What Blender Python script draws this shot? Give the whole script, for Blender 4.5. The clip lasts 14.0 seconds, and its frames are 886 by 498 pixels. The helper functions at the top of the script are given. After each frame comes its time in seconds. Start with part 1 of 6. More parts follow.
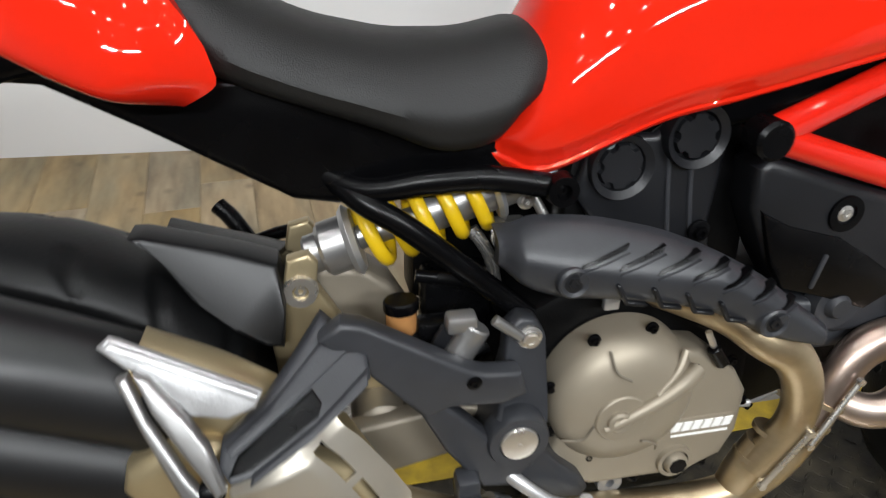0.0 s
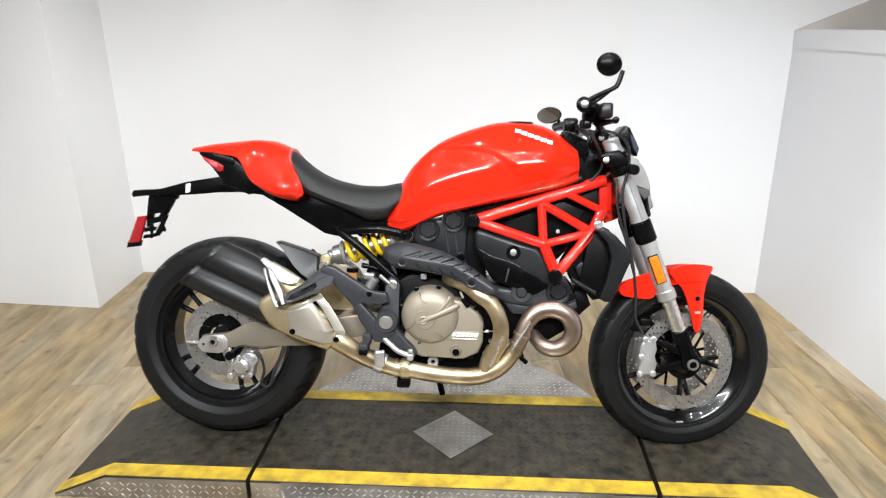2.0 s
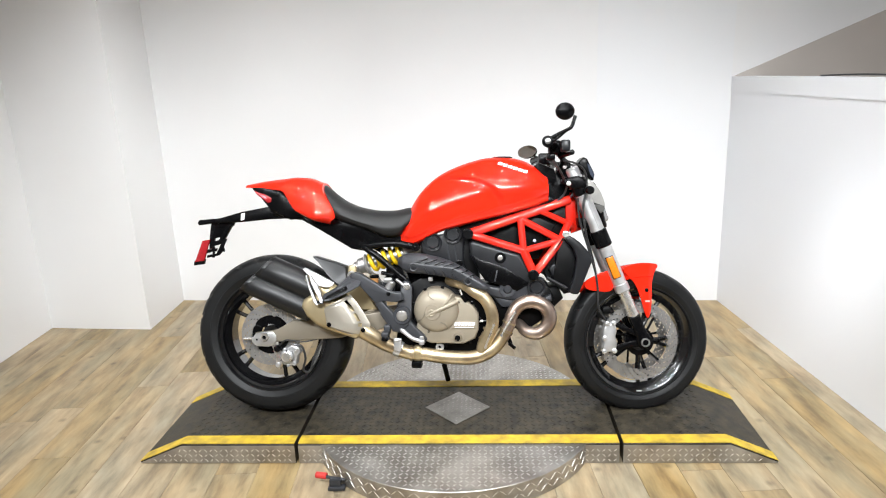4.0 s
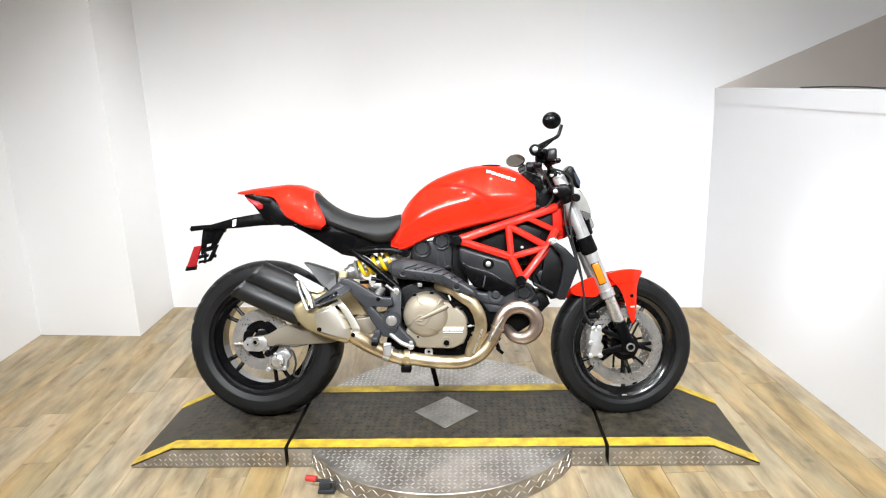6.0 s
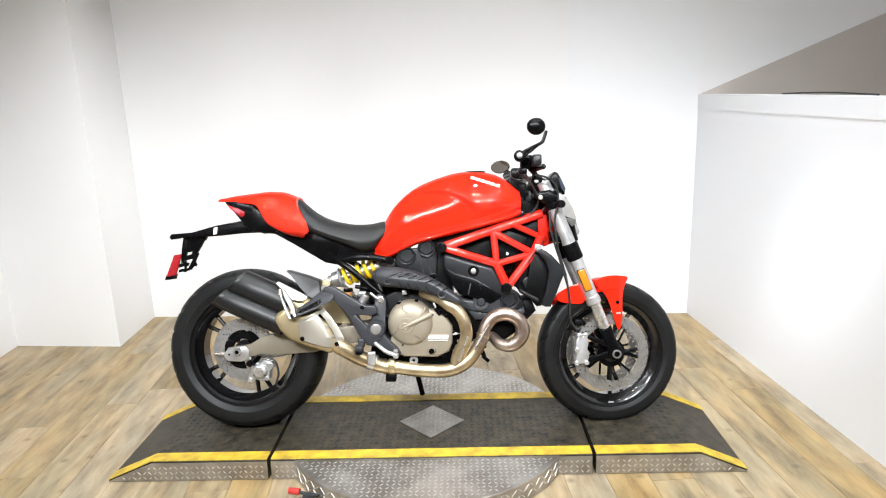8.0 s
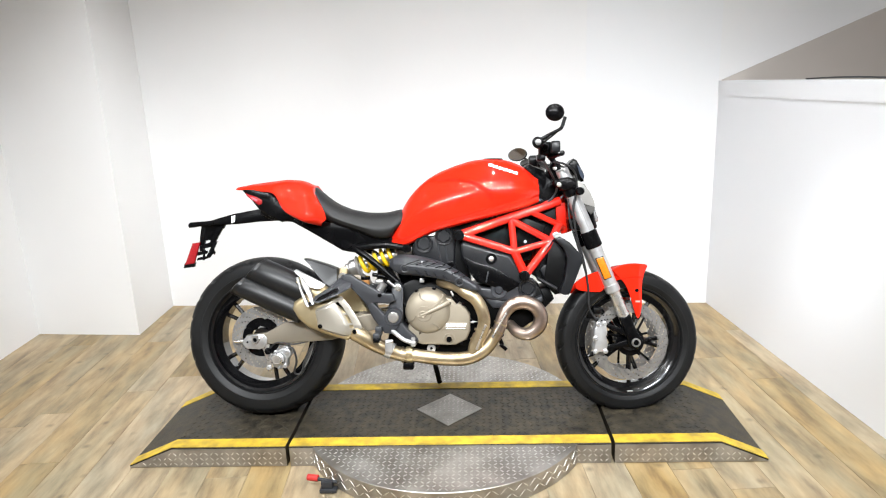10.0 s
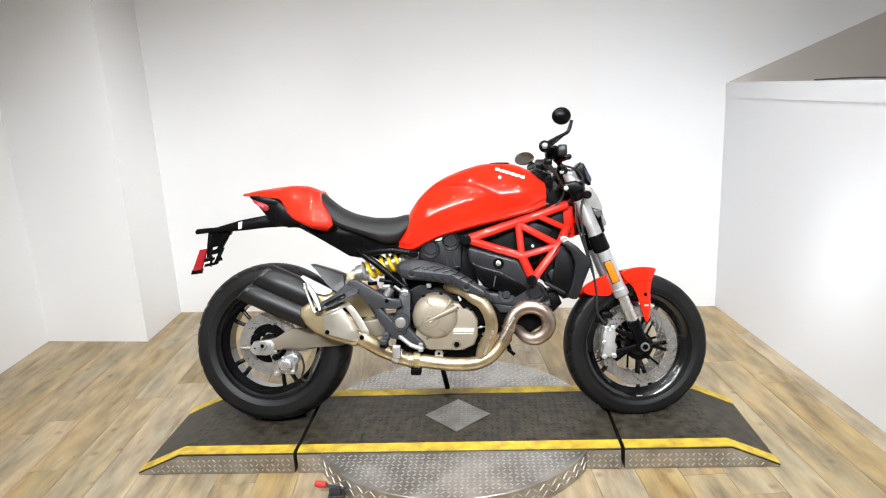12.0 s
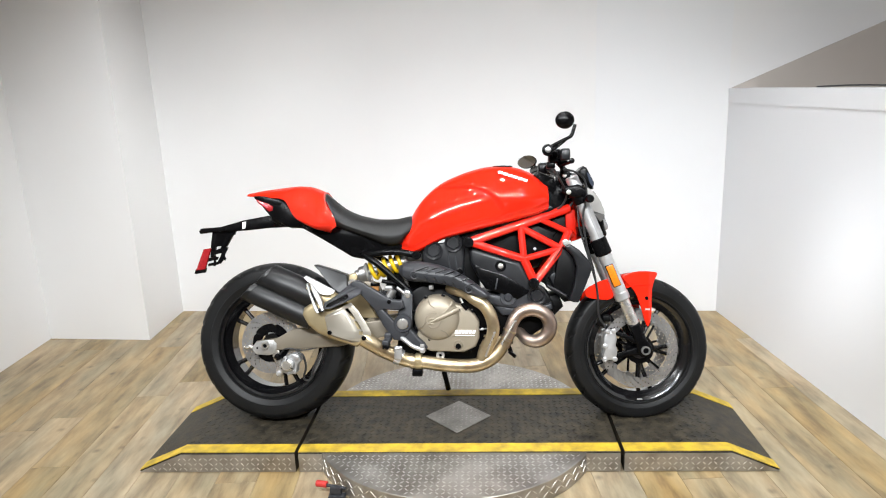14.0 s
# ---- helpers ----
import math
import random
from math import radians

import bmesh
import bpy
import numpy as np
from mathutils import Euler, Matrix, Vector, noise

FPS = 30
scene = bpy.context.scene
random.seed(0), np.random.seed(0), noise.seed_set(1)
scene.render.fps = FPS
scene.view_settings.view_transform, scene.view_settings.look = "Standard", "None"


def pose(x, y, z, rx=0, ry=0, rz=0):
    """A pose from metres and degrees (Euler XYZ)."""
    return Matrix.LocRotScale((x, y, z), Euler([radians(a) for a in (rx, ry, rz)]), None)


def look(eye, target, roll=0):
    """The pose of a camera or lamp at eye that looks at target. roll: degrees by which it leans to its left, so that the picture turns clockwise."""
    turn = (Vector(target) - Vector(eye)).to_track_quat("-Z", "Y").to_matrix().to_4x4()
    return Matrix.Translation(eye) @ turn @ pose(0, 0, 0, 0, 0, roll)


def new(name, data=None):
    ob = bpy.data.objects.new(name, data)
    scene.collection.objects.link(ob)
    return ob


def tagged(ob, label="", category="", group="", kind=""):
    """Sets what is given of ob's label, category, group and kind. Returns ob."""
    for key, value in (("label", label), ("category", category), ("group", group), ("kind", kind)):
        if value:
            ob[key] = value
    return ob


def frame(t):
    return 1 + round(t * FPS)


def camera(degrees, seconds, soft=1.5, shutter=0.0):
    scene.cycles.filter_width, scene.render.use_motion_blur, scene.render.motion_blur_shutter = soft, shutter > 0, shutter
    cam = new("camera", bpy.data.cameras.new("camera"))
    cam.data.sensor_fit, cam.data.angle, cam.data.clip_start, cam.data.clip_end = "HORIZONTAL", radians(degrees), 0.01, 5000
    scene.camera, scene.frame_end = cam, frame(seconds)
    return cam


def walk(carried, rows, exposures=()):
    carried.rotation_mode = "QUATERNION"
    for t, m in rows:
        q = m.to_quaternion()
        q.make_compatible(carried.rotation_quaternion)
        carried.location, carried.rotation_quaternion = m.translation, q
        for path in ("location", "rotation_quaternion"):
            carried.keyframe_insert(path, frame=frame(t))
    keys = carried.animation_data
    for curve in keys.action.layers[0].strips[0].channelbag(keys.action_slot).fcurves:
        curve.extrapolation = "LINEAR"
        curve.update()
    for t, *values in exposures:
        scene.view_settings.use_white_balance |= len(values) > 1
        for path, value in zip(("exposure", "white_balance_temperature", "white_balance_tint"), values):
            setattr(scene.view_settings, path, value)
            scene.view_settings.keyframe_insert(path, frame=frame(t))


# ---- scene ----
cam = camera(67.9, 14.0, soft=1.1, shutter=0.3)
PATH = [
    (0, (-0.384, -0.469, 1.087), (-0.006, 1.065, -0.14), 3.0),
    (0.5, (-0.226, -0.75, 1.132), (-0.218, 0.919, 0.031), -0.6),
    (1, (-0.094, -1.109, 1.229), (-0.133, 0.708, 0.395), -1.1),
    (1.5, (0.012, -1.507, 1.302), (-0.067, 0.35, 0.562), -1.7),
    (2, (0.108, -1.858, 1.347), (-0.024, 0.029, 0.697), -0.6),
    (2.5, (0.087, -2.154, 1.378), (-0.015, -0.231, 0.84), -1.7),
    (3, (0.147, -2.339, 1.387), (0.003, -0.414, 0.866), -2.1),
    (5.5, (0.141, -2.451, 1.392), (0.017, -0.521, 0.885), -2.8),
    (6, (0.148, -2.466, 1.388), (0.043, -0.531, 0.896), -2.0),
    (6.5, (0.144, -2.475, 1.396), (0.054, -0.532, 0.93), -2.1),
    (7, (0.132, -2.479, 1.395), (-0.005, -0.54, 0.925), -3.1),
    (7.5, (0.156, -2.457, 1.384), (0.08, -0.522, 0.886), -1.9),
    (8, (0.152, -2.44, 1.382), (0.09, -0.498, 0.909), -2.0),
    (10.5, (0.137, -2.428, 1.365), (0.023, -0.495, 0.862), -2.4),
    (11, (0.135, -2.423, 1.365), (0.02, -0.491, 0.86), -2.4),
    (11.5, (0.139, -2.423, 1.363), (0.02, -0.489, 0.867), -2.8),
    (12, (0.14, -2.424, 1.365), (0.012, -0.488, 0.883), -2.9),
    (12.5, (0.139, -2.426, 1.365), (0.011, -0.49, 0.882), -2.5),
    (13, (0.136, -2.431, 1.366), (0.009, -0.494, 0.884), -2.5),
    (13.5, (0.136, -2.434, 1.369), (0.009, -0.496, 0.891), -2.6),
    (14, (0.135, -2.437, 1.37), (0.004, -0.5, 0.893), -2.3),
]
walk(cam, [(t, look(eye, target, roll)) for t, eye, target, roll in PATH], [(0, -0.66), (0.7, -0.5), (1.3, -0.14), (3.2, 0.03), (5.3, 0.26), (8.2, 0.27), (10.3, 0.23), (12, 0.11), (14, 0.03)])

# ---- light ----
world = bpy.data.worlds.new("world")
scene.world = world
world.use_nodes = True
world.node_tree.nodes["Background"].inputs[0].default_value = (0.9, 0.92, 1.0, 1)
world.node_tree.nodes["Background"].inputs[1].default_value = 0.05


def lamp(name, kind, place, target, power, size=0.3, color=(1, 1, 1), size_y=None, spread=180, cone=60, blend=0.5):
    data = bpy.data.lights.new(name, kind)
    data.energy, data.color = power, color
    if kind == "AREA":
        data.shape = "RECTANGLE" if size_y else "DISK"
        data.size = size
        if size_y:
            data.size_y = size_y
        data.spread = radians(spread)
    else:
        data.shadow_soft_size = size
        if kind == "SPOT":
            data.spot_size, data.spot_blend = radians(cone), blend
    ob = new(name, data)
    ob.matrix_world = look(place, target)
    return ob


CEIL = 2.75
# small downlights in rows, and two long tubes over the place where the camera ends
for ly, watts, fan, places in ((0.3, 1.9, 96, (-1.3, -0.5, 0.3, 1.1)), (-0.45, 2.2, 118, (-1.4, -0.85, -0.3, 0.25, 0.8, 1.35)), (-1.1, 1.9, 132, (-1.4, -0.85, -0.3, 0.25, 0.8, 1.35)), (-1.75, 1.6, 142, (-1.1, -0.4, 0.3, 1.0))):
    for lx in places:
        lamp("ceiling_spot_lamp", "AREA", (lx, ly, CEIL - 0.05), (lx, ly + 0.02, 0), watts, 0.05, (0.95, 0.98, 1.0), spread=fan)
for lx in (-0.9, 0.9):
    lamp("tube_lamp", "AREA", (lx, -2.6, CEIL - 0.05), (lx * 0.6, 0.1, 0.5), 24, 1.2, (0.94, 0.975, 1), size_y=0.07, spread=84)
# unseen fill lights, added to brighten the lower walls
for (lx, ly), aim, watts in (((-1.4, -0.45), (-1.5, 1.5, 0.05), 1.1), ((-0.5, -0.45), (-0.5, 1.5, 0.05), 1.3), ((0.4, -0.45), (0.4, 1.5, 0.05), 1.4), ((1.2, -0.45), (1.2, 1.5, 0.05), 1.4), ((-0.6, -0.2), (-2.3, 0.9, 0.25), 1.0), ((-0.6, -1.3), (-2.2, -0.6, 0.25), 1.0), ((0.0, -0.2), (1.6, 0.6, 0.3), 1.6), ((0.0, -1.3), (1.75, -0.9, 0.3), 1.2)):
    lamp("wall_washer_lamp", "AREA", (lx, ly, CEIL - 0.05), aim, watts, 0.06, (0.97, 0.98, 1.0), spread=62)
# one more added fill, for the side face of the boxed-out corner
lamp("wall_washer_lamp", "AREA", (0.9, 0.1, CEIL - 0.05), (-1.86, 1.33, 0.9), 1.7, 0.12, (0.97, 0.98, 1.0), spread=36)
# unseen lamp added only to brighten the part beyond the half wall
lamp("ceiling_spot_lamp", "AREA", (2.7, 0.1, CEIL - 0.05), (2.7, 0.3, 0), 7, 0.09, (0.97, 0.98, 1.0), spread=165)
lamp("wall_spot_lamp", "SPOT", (0.1, -1.2, CEIL - 0.1), (1.60, 0.25, 0.62), 260, 0.22, (0.95, 0.97, 1.0), cone=14, blend=1.0)

# ---- materials ----


def material(name, base, rough=0.5, metal=0.0, vary=0.15, scale=12.0, fine=0.0, fine_scale=180.0, coat=0.0, rough_vary=0.1, tint=None, **more):
    """A surface with broad and fine variation of colour, gloss and relief."""
    m = bpy.data.materials.new(name)
    m.use_nodes = True
    nt = m.node_tree
    b = nt.nodes["Principled BSDF"]
    co = nt.nodes.new("ShaderNodeTexCoord")
    n1 = nt.nodes.new("ShaderNodeTexNoise")
    n1.inputs["Scale"].default_value, n1.inputs["Detail"].default_value = scale, 6
    n2 = nt.nodes.new("ShaderNodeTexNoise")
    n2.inputs["Scale"].default_value, n2.inputs["Detail"].default_value = fine_scale, 3
    for n in (n1, n2):
        nt.links.new(co.outputs["Object"], n.inputs["Vector"])
    mix = nt.nodes.new("ShaderNodeMix")
    mix.data_type = "RGBA"
    dark = tuple(c * (1 - vary) for c in base) if tint is None else tint
    light = tuple(min(1, c * (1 + vary * 0.6)) for c in base)
    mix.inputs["A"].default_value, mix.inputs["B"].default_value = (*dark, 1), (*light, 1)
    ramp = nt.nodes.new("ShaderNodeMapRange")
    ramp.inputs["From Min"].default_value, ramp.inputs["From Max"].default_value = 0.3, 0.7
    nt.links.new(n1.outputs["Fac"], ramp.inputs["Value"])
    nt.links.new(ramp.outputs["Result"], mix.inputs["Factor"])
    nt.links.new(mix.outputs["Result"], b.inputs["Base Color"])
    rr = nt.nodes.new("ShaderNodeMapRange")
    rr.inputs["To Min"].default_value, rr.inputs["To Max"].default_value = max(0.02, rough - rough_vary), min(1, rough + rough_vary)
    nt.links.new(n1.outputs["Fac"], rr.inputs["Value"])
    nt.links.new(rr.outputs["Result"], b.inputs["Roughness"])
    b.inputs["Metallic"].default_value = metal
    b.inputs["Coat Weight"].default_value = coat
    b.inputs["Coat Roughness"].default_value = 0.04
    if fine:
        bump = nt.nodes.new("ShaderNodeBump")
        bump.inputs["Strength"].default_value, bump.inputs["Distance"].default_value = fine, 0.001
        nt.links.new(n2.outputs["Fac"], bump.inputs["Height"])
        nt.links.new(bump.outputs["Normal"], b.inputs["Normal"])
    for key, value in more.items():
        b.inputs[key.replace("_", " ")].default_value = value
    return m


def wood_material():
    m = bpy.data.materials.new("oak_plank")
    m.use_nodes = True
    nt = m.node_tree
    b = nt.nodes["Principled BSDF"]
    co, info = nt.nodes.new("ShaderNodeTexCoord"), nt.nodes.new("ShaderNodeObjectInfo")
    off = nt.nodes.new("ShaderNodeVectorMath")
    off.operation = "MULTIPLY_ADD"
    off.inputs[1].default_value = (1, 1, 1)
    shift = nt.nodes.new("ShaderNodeVectorMath")
    shift.operation = "SCALE"
    shift.inputs[0].default_value = (13, 29, 7)
    nt.links.new(info.outputs["Random"], shift.inputs["Scale"])
    nt.links.new(co.outputs["Object"], off.inputs[0])
    nt.links.new(shift.outputs[0], off.inputs[2])
    mp = nt.nodes.new("ShaderNodeMapping")
    mp.inputs["Scale"].default_value = (12, 2.2, 1)
    nt.links.new(off.outputs[0], mp.inputs["Vector"])
    grain = nt.nodes.new("ShaderNodeTexNoise")
    grain.inputs["Scale"].default_value, grain.inputs["Detail"].default_value, grain.inputs["Roughness"].default_value = 1.6, 8, 0.62
    nt.links.new(mp.outputs[0], grain.inputs["Vector"])
    mp2 = nt.nodes.new("ShaderNodeMapping")
    mp2.inputs["Scale"].default_value = (8, 2.6, 1)
    nt.links.new(off.outputs[0], mp2.inputs["Vector"])
    knots = nt.nodes.new("ShaderNodeTexNoise")
    knots.inputs["Scale"].default_value, knots.inputs["Detail"].default_value = 1.5, 4
    nt.links.new(mp2.outputs[0], knots.inputs["Vector"])
    r1 = nt.nodes.new("ShaderNodeValToRGB")
    el = r1.color_ramp.elements
    el[0].position, el[0].color = 0.3, (0.165, 0.118, 0.056, 1)
    el[1].position, el[1].color = 0.74, (0.43, 0.335, 0.18, 1)
    mid = el.new(0.5)
    mid.color = (0.31, 0.236, 0.116, 1)
    nt.links.new(grain.outputs["Fac"], r1.inputs["Fac"])
    r2 = nt.nodes.new("ShaderNodeValToRGB")
    e2 = r2.color_ramp.elements
    e2[0].position, e2[0].color = 0.3, (0.60, 0.58, 0.56, 1)
    e2[1].position, e2[1].color = 0.5, (1, 1, 1, 1)
    nt.links.new(knots.outputs["Fac"], r2.inputs["Fac"])
    mul = nt.nodes.new("ShaderNodeMix")
    mul.data_type, mul.blend_type = "RGBA", "MULTIPLY"
    mul.inputs["Factor"].default_value = 0.55
    nt.links.new(r1.outputs["Color"], mul.inputs["A"])
    nt.links.new(r2.outputs["Color"], mul.inputs["B"])
    tone = nt.nodes.new("ShaderNodeMapRange")
    tone.inputs["To Min"].default_value, tone.inputs["To Max"].default_value = 0.92, 1.08
    nt.links.new(info.outputs["Random"], tone.inputs["Value"])
    hsv = nt.nodes.new("ShaderNodeHueSaturation")
    nt.links.new(tone.outputs[0], hsv.inputs["Value"])
    sat = nt.nodes.new("ShaderNodeMapRange")
    sat.inputs["From Min"].default_value, sat.inputs["From Max"].default_value = 1, 0
    sat.inputs["To Min"].default_value, sat.inputs["To Max"].default_value = 0.7, 1.05
    nt.links.new(info.outputs["Random"], sat.inputs["Value"])
    nt.links.new(sat.outputs[0], hsv.inputs["Saturation"])
    cast = nt.nodes.new("ShaderNodeTexNoise")
    cast.inputs["Scale"].default_value, cast.inputs["Detail"].default_value = 1.1, 6
    nt.links.new(mp2.outputs[0], cast.inputs["Vector"])
    r3 = nt.nodes.new("ShaderNodeValToRGB")
    e3 = r3.color_ramp.elements
    e3[0].position, e3[0].color = 0.36, (0.90, 0.93, 0.99, 1)
    e3[1].position, e3[1].color = 0.62, (1.16, 1.03, 0.87, 1)
    nt.links.new(cast.outputs["Fac"], r3.inputs["Fac"])
    hue = nt.nodes.new("ShaderNodeMix")
    hue.data_type, hue.blend_type = "RGBA", "MULTIPLY"
    hue.inputs["Factor"].default_value = 1
    nt.links.new(mul.outputs["Result"], hue.inputs["A"])
    nt.links.new(r3.outputs["Color"], hue.inputs["B"])
    specks = nt.nodes.new("ShaderNodeTexVoronoi")
    specks.inputs["Scale"].default_value = 7.5
    nt.links.new(off.outputs[0], specks.inputs["Vector"])
    r4 = nt.nodes.new("ShaderNodeMapRange")
    r4.inputs["From Min"].default_value, r4.inputs["From Max"].default_value, r4.inputs["To Min"].default_value = 0.03, 0.16, 0.25
    nt.links.new(specks.outputs["Distance"], r4.inputs["Value"])
    knot = nt.nodes.new("ShaderNodeMix")
    knot.data_type, knot.blend_type = "RGBA", "MULTIPLY"
    knot.inputs["Factor"].default_value = 0.6
    nt.links.new(hue.outputs["Result"], knot.inputs["A"])
    nt.links.new(r4.outputs["Result"], knot.inputs["B"])
    nt.links.new(knot.outputs["Result"], hsv.inputs["Color"])
    nt.links.new(hsv.outputs[0], b.inputs["Base Color"])
    b.inputs["Roughness"].default_value = 0.42
    bump = nt.nodes.new("ShaderNodeBump")
    bump.inputs["Strength"].default_value, bump.inputs["Distance"].default_value = 0.25, 0.001
    nt.links.new(grain.outputs["Fac"], bump.inputs["Height"])
    nt.links.new(bump.outputs["Normal"], b.inputs["Normal"])
    return m


WALL = material("white_wall_paint", (0.80, 0.80, 0.80), 0.5, vary=0.03, scale=1.3, fine=0.12, fine_scale=260)
WALL_PALE = material("whiter_board_paint", (0.79, 0.80, 0.815), 0.5, vary=0.02, scale=1.3, fine=0.1, fine_scale=260)
WALL_GLOSS = material("white_satin_panel", (0.77, 0.785, 0.815), 0.5, vary=0.012, scale=1.1, fine=0.03, fine_scale=120, rough_vary=0.03)
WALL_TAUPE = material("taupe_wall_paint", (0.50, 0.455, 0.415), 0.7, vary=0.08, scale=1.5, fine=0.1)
CEILING = material("ceiling_paint", (0.34, 0.295, 0.25), 0.8, vary=0.05, scale=2, fine=0.1)
WOOD = wood_material()
JOINT = material("dark_floor_joint", (0.20, 0.15, 0.09), 0.8)
RED = material("red_gloss_paint", (0.72, 0.019, 0.006), 0.5, vary=0.04, scale=4, coat=1.0, rough_vary=0.02, Specular_IOR_Level=0.0)
FRAME_RED = material("red_frame_enamel", (0.64, 0.014, 0.005), 0.35, vary=0.06, scale=9, coat=1.0, Specular_IOR_Level=0.1)
BLACK = material("black_satin_plastic", (0.0022, 0.0022, 0.0026), 0.26, vary=0.25, scale=18, fine=0.12, fine_scale=500, Specular_IOR_Level=0.15)
GREY_PLASTIC = material("charcoal_plastic", (0.030, 0.0315, 0.036), 0.38, vary=0.2, scale=22, fine=0.2, fine_scale=520, Specular_IOR_Level=0.42)
ENGINE_BLACK = material("black_engine_casting", (0.002, 0.002, 0.0022), 0.4, 0.0, vary=0.35, scale=30, fine=0.35, fine_scale=380, Specular_IOR_Level=0.14)
BRONZE = material("bronze_engine_paint", (0.31, 0.268, 0.205), 0.46, 0.4, vary=0.08, scale=11, fine=0.12, fine_scale=420)
SWING = material("bronze_swingarm_paint", (0.235, 0.205, 0.16), 0.45, 0.4, vary=0.1, scale=9, fine=0.15, fine_scale=420)
EXHAUST = material("heat_tinted_steel", (0.53, 0.435, 0.285), 0.37, 0.9, vary=0.3, scale=14, fine=0.15, fine_scale=300, tint=(0.31, 0.235, 0.145))
COLLECTOR = material("brown_burnt_steel", (0.48, 0.40, 0.345), 0.34, 0.92, vary=0.3, scale=6, fine=0.1, fine_scale=300, tint=(0.29, 0.21, 0.17))
GOLD_STEEL = material("gold_tinted_steel", (0.50, 0.41, 0.25), 0.4, 0.75, vary=0.2, scale=6, fine=0.12, fine_scale=300)
DISC_STEEL = material("brake_disc_steel", (0.40, 0.395, 0.39), 0.36, 0.85, vary=0.15, scale=20, fine=0.12, fine_scale=300)
STEEL = material("brushed_steel", (0.75, 0.73, 0.70), 0.28, 0.9, vary=0.12, scale=16, fine=0.12, fine_scale=300)
ALU = material("cast_aluminium", (0.56, 0.56, 0.565), 0.38, 0.75, vary=0.2, scale=25, fine=0.3, fine_scale=350)
SHIELD = material("champagne_shield_metal", (0.50, 0.465, 0.40), 0.4, 0.7, vary=0.1, scale=7, fine=0.14, fine_scale=420)
MUFFLER = material("black_ceramic_coating", (0.0075, 0.0077, 0.0084), 0.38, 0.0, vary=0.2, scale=8, fine=0.12, fine_scale=420, Specular_IOR_Level=0.4)
COVER = material("dark_grey_plastic", (0.0095, 0.010, 0.0118), 0.34, 0.0, vary=0.2, scale=14, fine=0.15, fine_scale=460, Specular_IOR_Level=0.36)
RUBBER = material("tyre_rubber", (0.0056, 0.0058, 0.0062), 0.46, vary=0.35, scale=9, fine=0.35, fine_scale=260, rough_vary=0.12, Specular_IOR_Level=0.27)
RIM = material("gloss_black_rim", (0.0025, 0.0025, 0.003), 0.2, vary=0.2, scale=10, coat=0.9, Specular_IOR_Level=0.4)
SEAT = material("black_vinyl_seat", (0.0105, 0.0104, 0.0102), 0.5, vary=0.15, scale=20, fine=0.5, fine_scale=700, Specular_IOR_Level=0.36)
SPRING = material("yellow_spring_enamel", (0.80, 0.52, 0.01), 0.32, vary=0.08, scale=20, coat=0.4)
ORANGE = material("orange_reflector_plastic", (0.75, 0.20, 0.01), 0.2, vary=0.2, scale=200, coat=0.6)
RED_LENS = material("red_reflector_plastic", (0.33, 0.013, 0.017), 0.18, vary=0.2, scale=160, coat=0.6)
RED_GLINT = material("painted_pink_glint", (0.85, 0.10, 0.14), 0.15, vary=0.2, scale=160, coat=0.8)
MIRROR = material("mirror_glass", (0.9, 0.9, 0.9), 0.03, 1.0, vary=0.01, rough_vary=0.01)
SMOKED = material("smoked_grey_lens", (0.10, 0.098, 0.095), 0.12, vary=0.1, scale=20, coat=0.6)
SHELL = material("silver_grey_shell", (0.36, 0.35, 0.335), 0.3, 0.3, vary=0.06, scale=20, coat=0.5)
SCREEN = material("dark_blue_glass", (0.05, 0.06, 0.085), 0.08, vary=0.1, scale=20, coat=1.0)
LENS = material("clear_lens", (0.75, 0.77, 0.8), 0.06, vary=0.02, rough_vary=0.02, coat=0.5, Transmission_Weight=0.6)
DECK = material("black_worn_grip_paint", (0.046, 0.038, 0.025), 0.5, vary=0.5, scale=24, fine=0.6, fine_scale=240, tint=(0.008, 0.0076, 0.0068), Specular_IOR_Level=0.3)
TREAD = material("diamond_plate", (0.46, 0.445, 0.42), 0.4, 0.85, vary=0.3, scale=8, fine=0.25, fine_scale=160, tint=(0.22, 0.20, 0.175))
TREAD_BAR = material("worn_bright_tread_bars", (0.72, 0.71, 0.68), 0.33, 0.8, vary=0.2, scale=30, fine=0.2, fine_scale=200)
LOZENGE = material("dull_diamond_plate", (0.27, 0.255, 0.235), 0.45, 0.75, vary=0.3, scale=12, fine=0.25, fine_scale=160)
YELLOW = material("yellow_line_paint", (0.60, 0.41, 0.028), 0.55, vary=0.25, scale=22, fine=0.4, fine_scale=220, tint=(0.32, 0.22, 0.025))
CABLE = material("black_cable", (0.015, 0.015, 0.016), 0.4, vary=0.2, scale=30)
RED_GRIP = material("red_rubber_grip", (0.5, 0.03, 0.025), 0.5, vary=0.2, scale=30, fine=0.2)
AMBER = material("amber_fluid_reservoir", (0.42, 0.20, 0.07), 0.25, vary=0.2, scale=30, coat=0.5)
WHITE_MARK = material("pale_lettering", (0.85, 0.85, 0.83), 0.4, vary=0.03)
PINK_MARK = material("pale_pink_marking", (0.85, 0.36, 0.32), 0.4, vary=0.05)

# ---- mesh helpers ----


